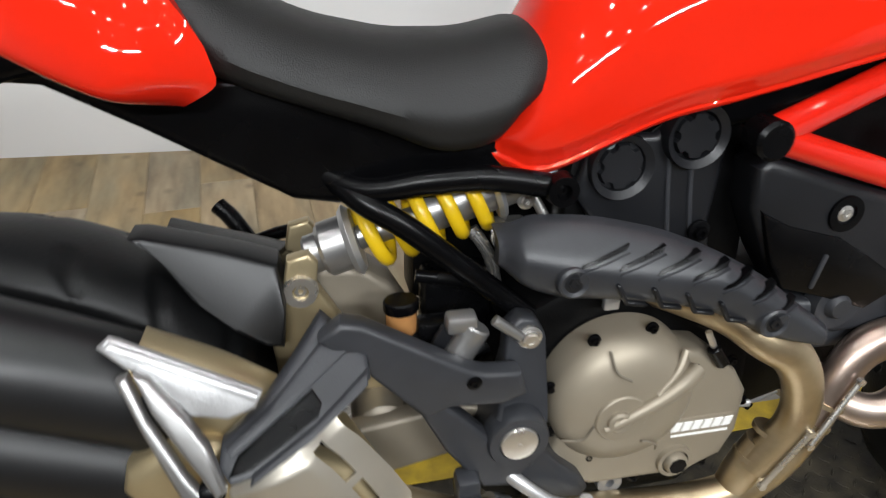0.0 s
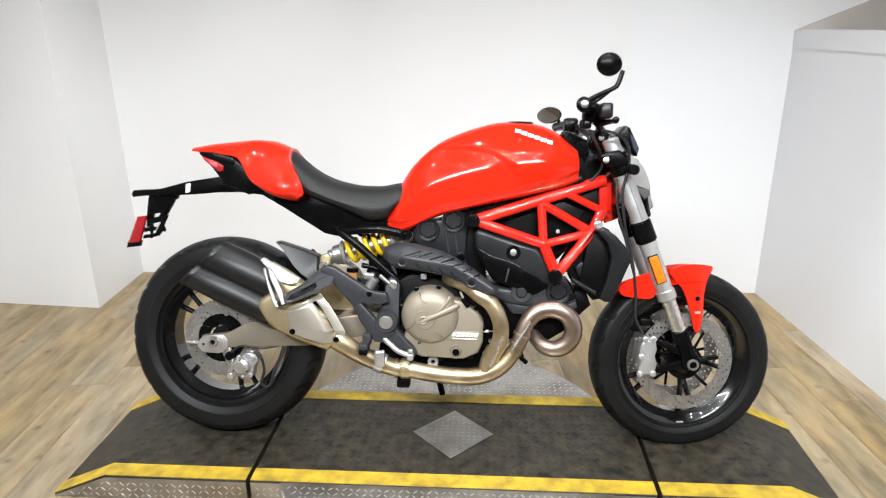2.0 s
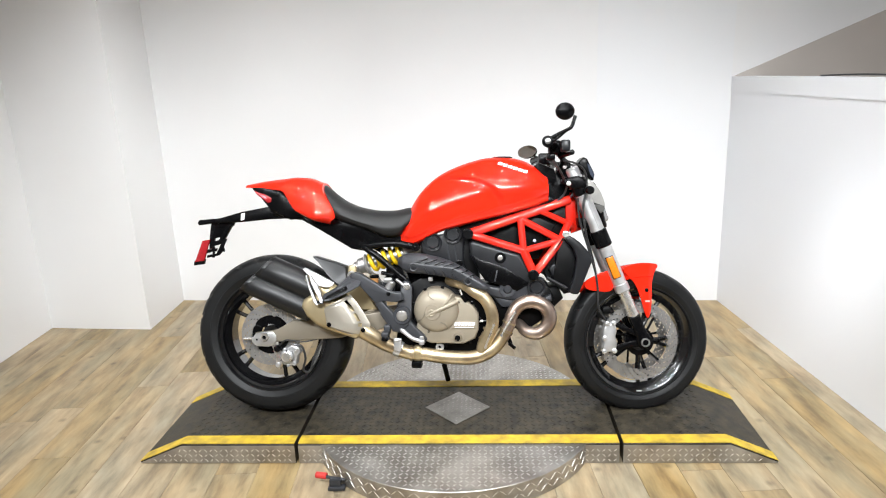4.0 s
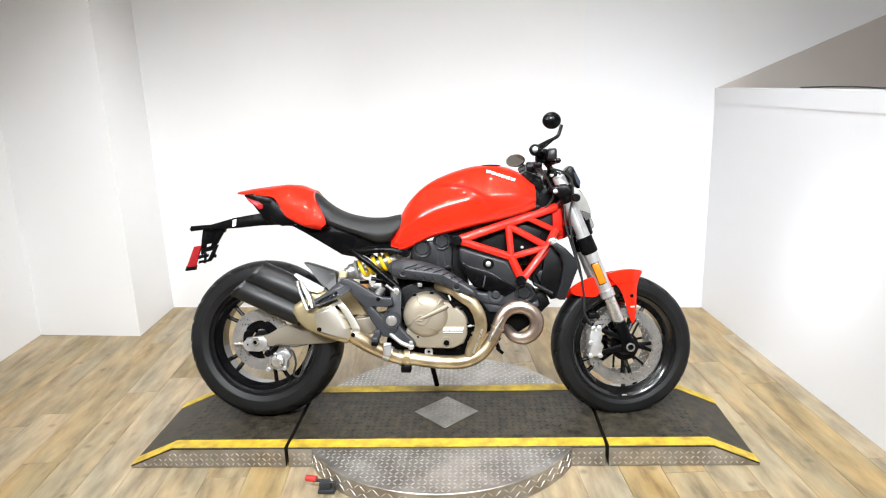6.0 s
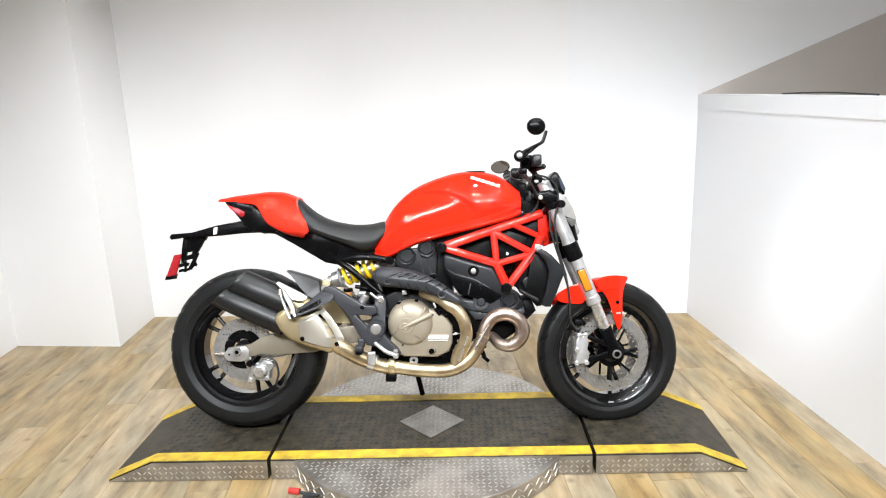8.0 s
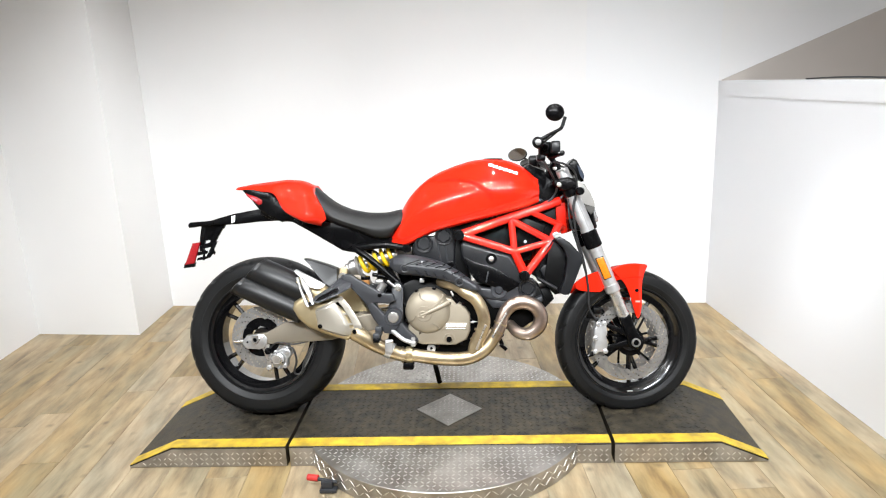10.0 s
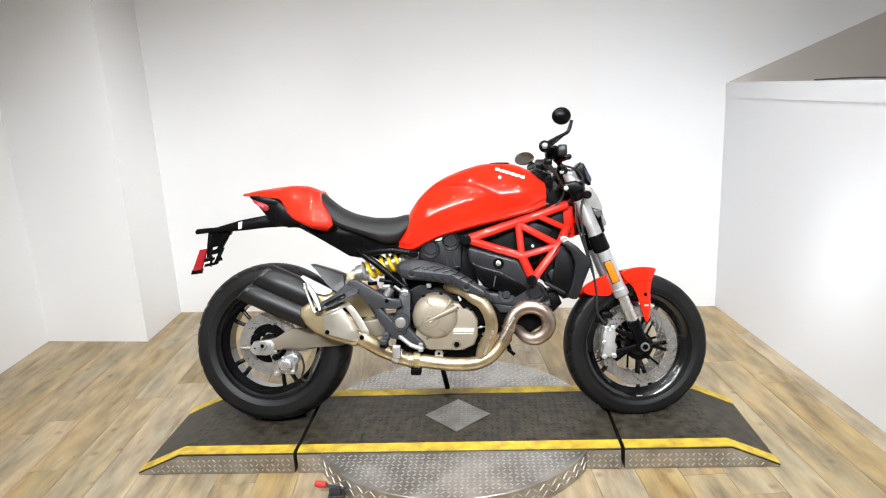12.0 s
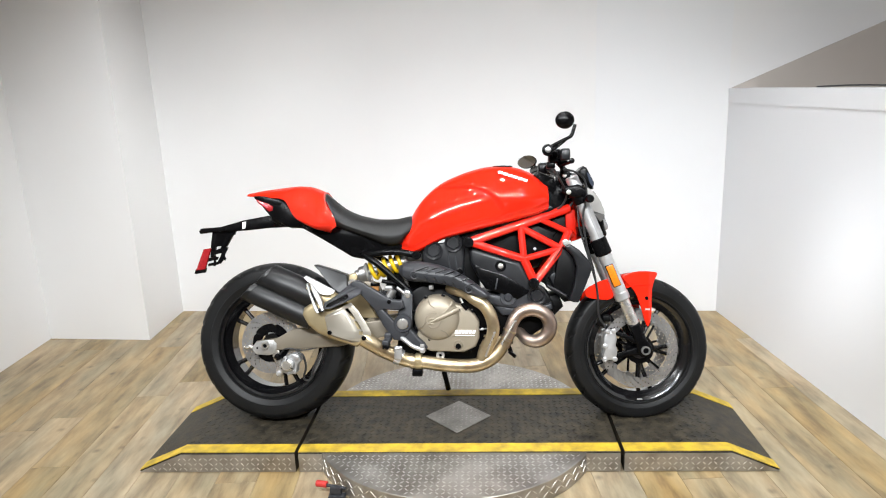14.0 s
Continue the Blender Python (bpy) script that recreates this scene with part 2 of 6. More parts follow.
def part(name, bm, mat, parent=None, label="", smooth=True, kind=""):
    """Links a bmesh as one mesh object, under a thing or a part."""
    me = bpy.data.meshes.new(name)
    bmesh.ops.recalc_face_normals(bm, faces=bm.faces[:])
    bm.to_mesh(me)
    bm.free()
    me.materials.append(mat)
    if smooth:
        me.shade_smooth()
        me.set_sharp_from_angle(angle=radians(38))
    ob = new(name, me)
    if parent is not None:
        ob.parent = parent
    return tagged(ob, label, kind=kind)


def empty(name, m=None):
    ob = new(name)
    ob.empty_display_size = 0.05
    if m is not None:
        ob.matrix_world = m
    return ob


def join(*bms):
    out = bmesh.new()
    for bm in bms:
        me = bpy.data.meshes.new("tmp")
        bm.to_mesh(me)
        bm.free()
        out.from_mesh(me)
        bpy.data.meshes.remove(me)
    return out


def box(x0, x1, y0, y1, z0, z1, bevel=0.0, seg=2):
    bm = bmesh.new()
    bmesh.ops.create_cube(bm, size=1)
    bmesh.ops.transform(bm, matrix=Matrix.LocRotScale(((x0 + x1) / 2, (y0 + y1) / 2, (z0 + z1) / 2), None, (abs(x1 - x0), abs(y1 - y0), abs(z1 - z0))), verts=bm.verts[:])
    if bevel:
        bmesh.ops.bevel(bm, geom=bm.edges[:], offset=bevel, segments=seg, affect="EDGES", profile=0.5)
    return bm


def slab(profile, y0, y1, bevel=0.003, seg=2, y0b=None):
    """A plate: a polygon in x, z, thick from y0 to y1, with rounded rims. y0b: y of the near face as a function of x and z."""
    bm = bmesh.new()
    near = [bm.verts.new((x, y0b(x, z) if y0b else y0, z)) for x, z in profile]
    far = [bm.verts.new((x, y1, z)) for x, z in profile]
    n = len(profile)
    bm.faces.new(near)
    bm.faces.new(far[::-1])
    for i in range(n):
        bm.faces.new((near[i], far[i], far[(i + 1) % n], near[(i + 1) % n]))
    bmesh.ops.recalc_face_normals(bm, faces=bm.faces[:])
    if bevel:
        rim = [e for e in bm.edges if abs(e.verts[0].co.y - e.verts[1].co.y) < abs(y1 - y0) * 0.5]
        bmesh.ops.bevel(bm, geom=rim, offset=bevel, segments=seg, affect="EDGES", profile=0.5, clamp_overlap=True)
    return bm


def curve(points, steps=8):
    """A smooth line through points (Catmull-Rom)."""
    p = [Vector(q) for q in points]
    p = [p[0] * 2 - p[1]] + p + [p[-1] * 2 - p[-2]]
    out = []
    for i in range(1, len(p) - 2):
        for k in range(steps):
            t = k / steps
            a, b, c, d = p[i - 1], p[i], p[i + 1], p[i + 2]
            out.append(0.5 * (2 * b + (c - a) * t + (2 * a - 5 * b + 4 * c - d) * t * t + (3 * b - a - 3 * c + d) * t ** 3))
    out.append(p[-2])
    return out


def tube(points, radius, sides=14, steps=8, smooth=True, cap=True):
    """A round bar along points; radius: a number, or one for each point."""
    line = curve(points, steps) if smooth else [Vector(q) for q in points]
    radii = radius if isinstance(radius, (list, tuple)) else [radius] * len(points)
    rad = [np.interp(i / (len(line) - 1) * (len(points) - 1), range(len(points)), radii) for i in range(len(line))]
    bm = bmesh.new()
    rings, prev = [], None
    for i, c in enumerate(line):
        d = (line[min(i + 1, len(line) - 1)] - line[max(i - 1, 0)]).normalized()
        if prev is None:
            prev = d.orthogonal().normalized()
        u = (prev - d * prev.dot(d)).normalized()
        prev = u
        v = d.cross(u)
        rings.append([bm.verts.new(c + (u * math.cos(a) + v * math.sin(a)) * rad[i]) for a in (2 * math.pi * k / sides for k in range(sides))])
    for a, b in zip(rings, rings[1:]):
        for k in range(sides):
            bm.faces.new((a[k], a[(k + 1) % sides], b[(k + 1) % sides], b[k]))
    if cap:
        bm.faces.new(rings[0][::-1])
        bm.faces.new(rings[-1])
    return bm


def lathe(profile, sides=64, centre=(0, 0, 0), axis="Y", closed=False, bumps=None):
    """A turned body about an axis through centre: profile rows of (distance along the axis, radius)."""
    bm = bmesh.new()
    rings = []
    for j, (h, r) in enumerate(profile):
        ring = []
        for k in range(sides):
            a = 2 * math.pi * k / sides
            rr = r + (bumps(a, j) if bumps else 0)
            ring.append(bm.verts.new((rr * math.cos(a), h, rr * math.sin(a))))
        rings.append(ring)
    pairs = list(zip(rings, rings[1:])) + ([(rings[-1], rings[0])] if closed else [])
    for a, b in pairs:
        for k in range(sides):
            bm.faces.new((a[k], a[(k + 1) % sides], b[(k + 1) % sides], b[k]))
    if not closed:
        for ring, flip in ((rings[0], True), (rings[-1], False)):
            if profile[0 if flip else -1][1] > 1e-5:
                bm.faces.new(ring[::-1] if flip else ring)
    bmesh.ops.remove_doubles(bm, verts=bm.verts[:], dist=1e-6)
    turn = {"Y": Matrix.Identity(4), "X": pose(0, 0, 0, 0, 0, -90), "Z": pose(0, 0, 0, 90, 0, 0)}[axis]
    bmesh.ops.transform(bm, matrix=Matrix.Translation(centre) @ turn, verts=bm.verts[:])
    return bm


def rod(a, b, r, sides=14, bevel=0.0):
    """A straight cylinder from a to b, with slightly rounded ends."""
    a, b = Vector(a), Vector(b)
    d = b - a
    k = bevel or r * 0.15
    bm = lathe([(0, 0), (0, r - k), (k, r), (d.length - k, r), (d.length, r - k), (d.length, 0)], sides)
    bmesh.ops.transform(bm, matrix=Matrix.Translation(a) @ d.to_track_quat("Y", "Z").to_matrix().to_4x4(), verts=bm.verts[:])
    return bm


def bolt(centre, r, h=0.006, axis=(0, -1, 0), hexed=True):
    """A flanged bolt head that points along axis."""
    bm = join(lathe([(0, 0), (0, r), (h * 0.4, r), (h * 0.5, r * 0.8), (h * 0.5, 0)], 18), lathe([(h * 0.4, r * 0.62), (h, r * 0.58), (h, r * 0.3), (h * 0.6, r * 0.28), (h * 0.6, 0)], 6 if hexed else 16))
    bmesh.ops.transform(bm, matrix=Matrix.Translation(centre) @ Vector(axis).to_track_quat("Y", "Z").to_matrix().to_4x4(), verts=bm.verts[:])
    return bm


def mirrored(bm):
    """The same body and its mirror image across y = 0, as one mesh."""
    me = bpy.data.meshes.new("tmp")
    bm.to_mesh(me)
    other = bmesh.new()
    other.from_mesh(me)
    bpy.data.meshes.remove(me)
    for v in other.verts:
        v.co.y = -v.co.y
    bmesh.ops.reverse_faces(other, faces=other.faces[:])
    return join(bm, other)


def flip(bm):
    for v in bm.verts:
        v.co.y = -v.co.y
    bmesh.ops.reverse_faces(bm, faces=bm.faces[:])
    return bm


def moved(bm, m):
    bmesh.ops.transform(bm, matrix=m, verts=bm.verts[:])
    return bm


def smooth_line(rows, x):
    """Interpolates a curve given as rows of (x, value), with rounded corners."""
    xs, vs = [r[0] for r in rows], [r[1] for r in rows]
    w = (xs[-1] - xs[0]) * 0.02
    return sum(np.interp(x + k * w, xs, vs) for k in (-2, -1, 0, 1, 2)) / 5


def loft(x0, x1, top, bottom, width, nx=60, na=48, power=2.4, belly=0.5, warp=None):
    """A rounded hull along x: top and bottom heights and half widths as curves over x."""
    bm = bmesh.new()
    rings = []
    for i in range(nx + 1):
        s = i / nx
        x = x0 + (x1 - x0) * s
        zt, zb, w = smooth_line(top, x), smooth_line(bottom, x), smooth_line(width, x)
        ring = []
        zm = zb + (zt - zb) * belly
        for k in range(na):
            a = 2 * math.pi * k / na
            c, sn = math.cos(a), math.sin(a)
            y = w * math.copysign(abs(c) ** (2 / power), c)
            h = math.copysign(abs(sn) ** (2 / power), sn)
            z = zm + h * ((zt - zm) if h > 0 else (zm - zb))
            co = Vector((x, y, z))
            ring.append(bm.verts.new(warp(co, zt, zb, w, s) if warp else co))
        rings.append(ring)
    for a, b in zip(rings, rings[1:]):
        for k in range(na):
            bm.faces.new((a[k], a[(k + 1) % na], b[(k + 1) % na], b[k]))
    bm.faces.new(rings[0][::-1])
    bm.faces.new(rings[-1])
    return bm


def step(a, b, x):
    t = min(1, max(0, (x - a) / (b - a)))
    return t * t * (3 - 2 * t)


def rounded(points, steps=4):
    """A closed outline in x, z with its corners eased into curves."""
    out, n = [], len(points)
    for i in range(n):
        a, b, c, d = (Vector(points[(i + k) % n]) for k in (-1, 0, 1, 2))
        for k in range(steps):
            t = k / steps
            p = 0.5 * (2 * b + (c - a) * t + (2 * a - 5 * b + 4 * c - d) * t * t + (3 * b - a - 3 * c + d) * t ** 3)
            out.append((p[0], p[1]))
    return out


def sheet(points, thick):
    """A thin plate through corner points in space, thickened downwards."""
    bm = bmesh.new()
    up, dn = [bm.verts.new(p) for p in points], [bm.verts.new((p[0], p[1], p[2] - thick)) for p in points]
    bm.faces.new(up)
    bm.faces.new(dn[::-1])
    n = len(points)
    for k in range(n):
        bm.faces.new((up[k], dn[k], dn[(k + 1) % n], up[(k + 1) % n]))
    bmesh.ops.bevel(bm, geom=bm.edges[:], offset=thick * 0.3, segments=2, affect="EDGES", profile=0.5)
    return bm


# ---- room ----


def wall(name, corners, z0, z1, thick, mat, label):
    """A straight wall whose face runs from one corner to the other; thick: how far it reaches to the left of that way."""
    (xa, ya), (xb, yb) = corners
    d = Vector((xb - xa, yb - ya, 0))
    n = Vector((-d.y, d.x, 0)).normalized() * thick
    bm = bmesh.new()
    low = [Vector((xa, ya, z0)), Vector((xb, yb, z0)), Vector((xb, yb, z0)) + n, Vector((xa, ya, z0)) + n]
    v = [bm.verts.new(p) for p in low] + [bm.verts.new(p + Vector((0, 0, z1 - z0))) for p in low]
    for f in ((0, 1, 2, 3), (4, 5, 6, 7), (0, 1, 5, 4), (1, 2, 6, 5), (2, 3, 7, 6), (3, 0, 4, 7)):
        bm.faces.new([v[i] for i in f])
    return tagged(part(name, bm, mat, smooth=False), label, "wall", kind="structure")


NW, NE, JOG, SWC = (-1.872, 1.581), (1.505, 1.410), (-1.842, 1.071), (-2.478, 1.118)


def back_y(x):
    return NW[1] - 0.0506 * (x - NW[0])


wall("wall_north", ((4.2, back_y(4.2)), NW), 0, CEIL, -0.1, WALL, "plain white painted back wall behind the motorcycle")
panel = bmesh.new()
ring = [(0.775, back_y(0.775) - 0.003), (1.50, back_y(1.50) - 0.003), (1.50, back_y(1.50) - 0.0005), (0.775, back_y(0.775) - 0.0005)]
pv = [panel.verts.new((x, y, z)) for z in (0.0, CEIL) for x, y in ring]
for f in ((0, 1, 5, 4), (1, 2, 6, 5), (2, 3, 7, 6), (3, 0, 4, 7), (0, 1, 2, 3), (4, 5, 6, 7)):
    panel.faces.new([pv[i] for i in f])
tagged(part("wall_panel", panel, WALL_PALE, smooth=False), "thin whiter board on the white back wall", "wall panel", kind="structure")
jog = bmesh.new()
foot = [JOG, NW, (NW[0] + 0.004, NW[1] + 0.1), (-2.6, 1.72), (-2.6, 1.128), SWC]
low_ring, top_ring = [jog.verts.new((x, y, 0)) for x, y in foot], [jog.verts.new((x, y, CEIL)) for x, y in foot]
jog.faces.new(low_ring)
jog.faces.new(top_ring)
for k in range(6):
    jog.faces.new((low_ring[k], low_ring[(k + 1) % 6], top_ring[(k + 1) % 6], top_ring[k]))
tagged(part("wall_jog", jog, WALL, smooth=False), "white painted boxed-out wall corner", "wall", kind="structure")
wall("wall_west", (SWC, (-2.02, -4.6)), 0, CEIL, -0.1, WALL, "plain white painted side wall")
wall("wall_south", ((-2.12, -4.6), (4.2, -4.6)), 0, CEIL, -0.1, WALL, "plain white wall closing the room")
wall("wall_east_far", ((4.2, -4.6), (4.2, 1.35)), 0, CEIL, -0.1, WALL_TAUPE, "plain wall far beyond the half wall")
LEDGE = 1.302
wall("wall_east", ((1.891, -3.0), NE), 0, LEDGE - 0.08, -0.10, WALL_GLOSS, "glossy white half-height partition wall with scuffs")
wall("trim", ((1.8875, -3.0), (NE[0] - 0.0035, NE[1])), LEDGE - 0.08, LEDGE, -0.125, WALL_GLOSS, "white board capping the half wall")
stair = bmesh.new()
face = [(1.53, 1.0), (4.2, 1.0), (4.2, 2.42), (2.285, 1.626), (1.515, LEDGE + 0.004)]
rings = [[stair.verts.new((x, back_y(x) - d, z)) for x, z in face] for d in (0.02, 0.002)]
stair.faces.new(rings[0])
stair.faces.new(rings[1])
for k in range(5):
    stair.faces.new((rings[0][k], rings[0][(k + 1) % 5], rings[1][(k + 1) % 5], rings[1][k]))
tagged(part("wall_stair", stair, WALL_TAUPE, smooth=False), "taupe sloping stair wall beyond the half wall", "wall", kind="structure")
tagged(part("ceiling", box(-2.7, 4.3, -4.7, 1.75, CEIL, CEIL + 0.1), CEILING, smooth=False), "plain painted ceiling over the showroom", "ceiling", kind="structure")
floor = tagged(part("floor", box(-2.7, 4.3, -4.7, 1.75, -0.1, -0.006), JOINT, smooth=False), "weathered brown oak-look plank floor", "floor", kind="structure")

# ---- turntable stand ----
DECK_Z = 0.08
stand = tagged(empty("motorcycle_turntable", pose(0, -0.04, 0)), "low black steel turntable with yellow edge lines on wooden floor", "turntable")
HALF = 0.252


def lugs(inside, z, x0, x1, y0, y1, pitch=0.03, length=0.024, wide=0.007, high=0.0016, upright=False, drop=0.0):
    """Raised bars of tread plate, crosswise in turn, wherever inside(x, y) holds."""
    verts, faces = [], []
    row = 0
    y = y0
    while y < y1:
        x, col = x0, 0
        while x < x1:
            if inside(x, y):
                a = radians(45 if (row + col) % 2 else -45)
                ux, uy, vx, vy = math.cos(a), math.sin(a), -math.sin(a), math.cos(a)
                base = len(verts)
                for lift, s in ((0, 1.0), (high, 0.55)):
                    for p, q in ((-1, 0), (0, -1), (1, 0), (0, 1)):
                        L, W = p * length / 2 * (s * 0.3 + 0.7), q * wide / 2 * s
                        px, py = x + ux * L + vx * W, y + uy * L + vy * W
                        verts.append((px, -drop - lift, py) if upright else (px, py, z + lift))
                b = base
                faces.append((b + 4, b + 5, b + 6, b + 7))
                for k in range(4):
                    faces.append((b + k, b + (k + 1) % 4, b + 4 + (k + 1) % 4, b + 4 + k))
            x += pitch
            col += 1
        y += pitch
        row += 1
    bm = bmesh.new()
    vs = [bm.verts.new(v) for v in verts]
    for f in faces:
        bm.faces.new([vs[i] for i in f])
    return bm


def deck_section(name, x0, x1, slope0, slope1, label):
    """A length of the deck; slope: whether that end runs down to the floor."""
    run = 0.17
    prof = [(x0, 0.002 if slope0 else 0.0)] + ([(x0, 0.008), (x0 + run, DECK_Z)] if slope0 else [(x0, DECK_Z)])
    prof += [(x1 - run, DECK_Z), (x1, 0.008)] if slope1 else [(x1, DECK_Z)]
    prof += [(x1, 0.002 if slope1 else 0.0)]
    sec = part(name, slab(prof, -HALF, HALF, 0.002, 1), DECK, stand, label)
    # yellow lines along both long edges, following the slopes
    top = [p for p in prof if p[1] > 0.004]
    for y0, y1 in ((-HALF + 0.001, -HALF + 0.056), (HALF - 0.054, HALF - 0.001)):
        bm = bmesh.new()
        ends = list(top)
        rows = [[bm.verts.new((x, y, z + up)) for x, z in ends] for y, up in ((y0, 0.003), (y1, 0.003))]
        for i in range(len(ends) - 1):
            bm.faces.new((rows[0][i], rows[0][i + 1], rows[1][i + 1], rows[1][i]))
        ext = bmesh.ops.extrude_face_region(bm, geom=bm.faces[:])
        bmesh.ops.translate(bm, vec=(0, 0, -0.0025), verts=[e for e in ext["geom"] if isinstance(e, bmesh.types.BMVert)])
        part("edge_line", bm, YELLOW, sec, "yellow painted edge line")
    # tread plate skirts
    skirt = [(x, max(0.003, z - 0.006)) for x, z in prof if z > 0.004]
    skirt = [(skirt[0][0], 0.002)] + skirt + [(skirt[-1][0], 0.002)]
    plate = part("skirt_plate", slab(skirt, -HALF - 0.003, -HALF - 0.0005, 0), TREAD, sec, "diamond plate skirt")

    def on_skirt(x, z):
        zz = np.interp(x, [p[0] for p in top], [p[1] for p in top])
        return 0.012 < z < zz - 0.016
    part("skirt_tread", lugs(on_skirt, 0, x0 + 0.02, x1 - 0.01, 0.014, 0.075, 0.02, 0.017, 0.0048, 0.0014, True, HALF + 0.003), TREAD_BAR, plate, kind="stuff")
    return sec


def in_diamond(x, y, grow=0.0):
    return abs(x - 0.006) + abs(y - 0.013) < 0.132 + grow


mid_deck = deck_section("deck_centre", -0.577, 0.598, False, False, "worn black grip-coated steel deck")
rear_deck = deck_section("deck_ramp", -1.192, -0.591, True, False, "black ramp section of the deck")
front_deck = deck_section("deck_ramp", 0.612, 1.156, False, True, "black ramp section of the deck")
for sec, x0, x1 in ((mid_deck, -0.56, 0.59), (rear_deck, -1.01, -0.6), (front_deck, 0.625, 0.98)):
    part("deck_tread", lugs(lambda x, y: abs(y) < HALF - 0.066 and not in_diamond(x, y, 0.012), DECK_Z, x0, x1, -HALF, HALF, 0.026, 0.021, 0.006, 0.0013), DECK, sec, "raised tread bars under black coating", kind="stuff")
disc = part("turntable_disc", lathe([(-0.078, 0), (-0.078, 0.555), (-0.005, 0.555), (-0.003, 0.553), (-0.003, 0)], 128, (-0.005, 0.02, DECK_Z - 0.0005), "Z"), TREAD, stand, "round diamond plate turntable disc")
part("disc_tread", lugs(lambda x, y: (x + 0.005) ** 2 + (y - 0.02) ** 2 < 0.54 ** 2 and abs(y) > HALF + 0.012, DECK_Z - 0.0035, -0.6, 0.6, -0.6, 0.62, 0.0205, 0.018, 0.0055, 0.0015), TREAD_BAR, disc, kind="stuff")
rim_bm = bmesh.new()
for k in range(124):
    for row in (0, 1):
        a0 = 2 * math.pi * (k + 0.5 * row) / 124
        lean = 0.011 if (k + row) % 2 else -0.011
        pts = [(-0.0105, -lean), (0, 0.003), (0.0105, lean), (0, -0.003)]
        ring = [rim_bm.verts.new((-0.005 + 0.5564 * math.cos(a0 + u / 0.555), 0.02 + 0.5564 * math.sin(a0 + u / 0.555), 0.026 + row * 0.028 + v * 0.8)) for u, v in pts]
        rim_bm.faces.new(ring)
        low = [rim_bm.verts.new((-0.005 + 0.554 * math.cos(a0 + u * 1.2 / 0.555), 0.02 + 0.554 * math.sin(a0 + u * 1.2 / 0.555), 0.026 + row * 0.028 + v * 0.95)) for u, v in pts]
        for q in range(4):
            rim_bm.faces.new((ring[q], low[q], low[(q + 1) % 4], ring[(q + 1) % 4]))
part("rim_tread", rim_bm, TREAD_BAR, disc, kind="stuff")
dia = part("diamond_plate", moved(box(-0.093, 0.093, -0.093, 0.093, DECK_Z + 0.0005, DECK_Z + 0.004, 0.001, 1), pose(0.006, 0.013, 0, 0, 0, 45)), LOZENGE, stand, "bare diamond plate lozenge")
part("diamond_tread", lugs(lambda x, y: in_diamond(x, y, -0.022), DECK_Z + 0.004, -0.14, 0.15, -0.13, 0.16, 0.018, 0.0155, 0.005, 0.0013), TREAD, dia, kind="stuff")
lever = part("lock_lever", join(rod((-0.455, -0.392, 0.04), (-0.37, -0.41, 0.036), 0.006), box(-0.425, -0.385, -0.42, -0.398, 0.014, 0.042, 0.004), box(-0.43, -0.37, -0.428, -0.40, 0.004, 0.016, 0.003)), GREY_PLASTIC, stand, "dark steel lock lever")
part("lever_grip", rod((-0.478, -0.386, 0.041), (-0.438, -0.394, 0.041), 0.0115), RED_GRIP, lever, "red rubber grip")

# ---- motorcycle ----
LEANS = 12.0
bike = tagged(empty("motorcycle", pose(0, 0, DECK_Z - 0.023, -LEANS, 0, 0) @ pose(0, 0, 0, 0, 1.0, 0)), "glossy red naked motorcycle with trellis frame on its side stand", "motorcycle")
RAX, FAX = (-0.740, 0.0, 0.324), (0.723, 0.0, 0.305)


def tyre_profile(radius, half_w, rim_r):
    """Cross-section of a road tyre from one bead over the crown to the other."""
    rows = []
    side = radius - half_w * 0.52
    for k in range(25):
        a = math.pi * k / 24
        rows.append((-half_w * math.cos(a), side + (radius - side) * math.sin(a) ** 0.9))
    lip = [(-half_w * 0.72, rim_r), (-half_w * 0.85, rim_r + 0.007), (-half_w * 0.9, rim_r + 0.0075), (-half_w * 0.9, rim_r + 0.0105), (-half_w * 0.86, rim_r + 0.012), (-half_w * 0.965, (rim_r + side) / 2), (-half_w * 0.985, (rim_r + side) / 2 + 0.004), (-half_w * 0.985, (rim_r + side) / 2 + 0.0065), (-half_w * 0.97, (rim_r + side) / 2 + 0.0075)]
    rows = rows[1:-1]
    return lip + rows + [(-h, r) for h, r in lip[::-1]]


def tyre(centre, radius, half_w, rim_r, grooves):
    deep = 0.006 if half_w < 0.07 else 0.0045
    prof = tyre_profile(radius, half_w, rim_r)
    n = len(prof)

    def cut(a, j):
        s = (j - 8) / 24
        if not 0.1 < s < 0.9:
            return 0
        q = abs(s - 0.5) * 2
        u = (a * grooves / (2 * math.pi) + (0.55 * q if s < 0.5 else 0.55 * q + 0.5)) % 1
        w = abs(u - 0.5) * 2
        return -deep if w < 0.19 and 0.26 < q < 0.88 else 0
    return lathe(prof, 352, centre, "Y", closed=True, bumps=cut)


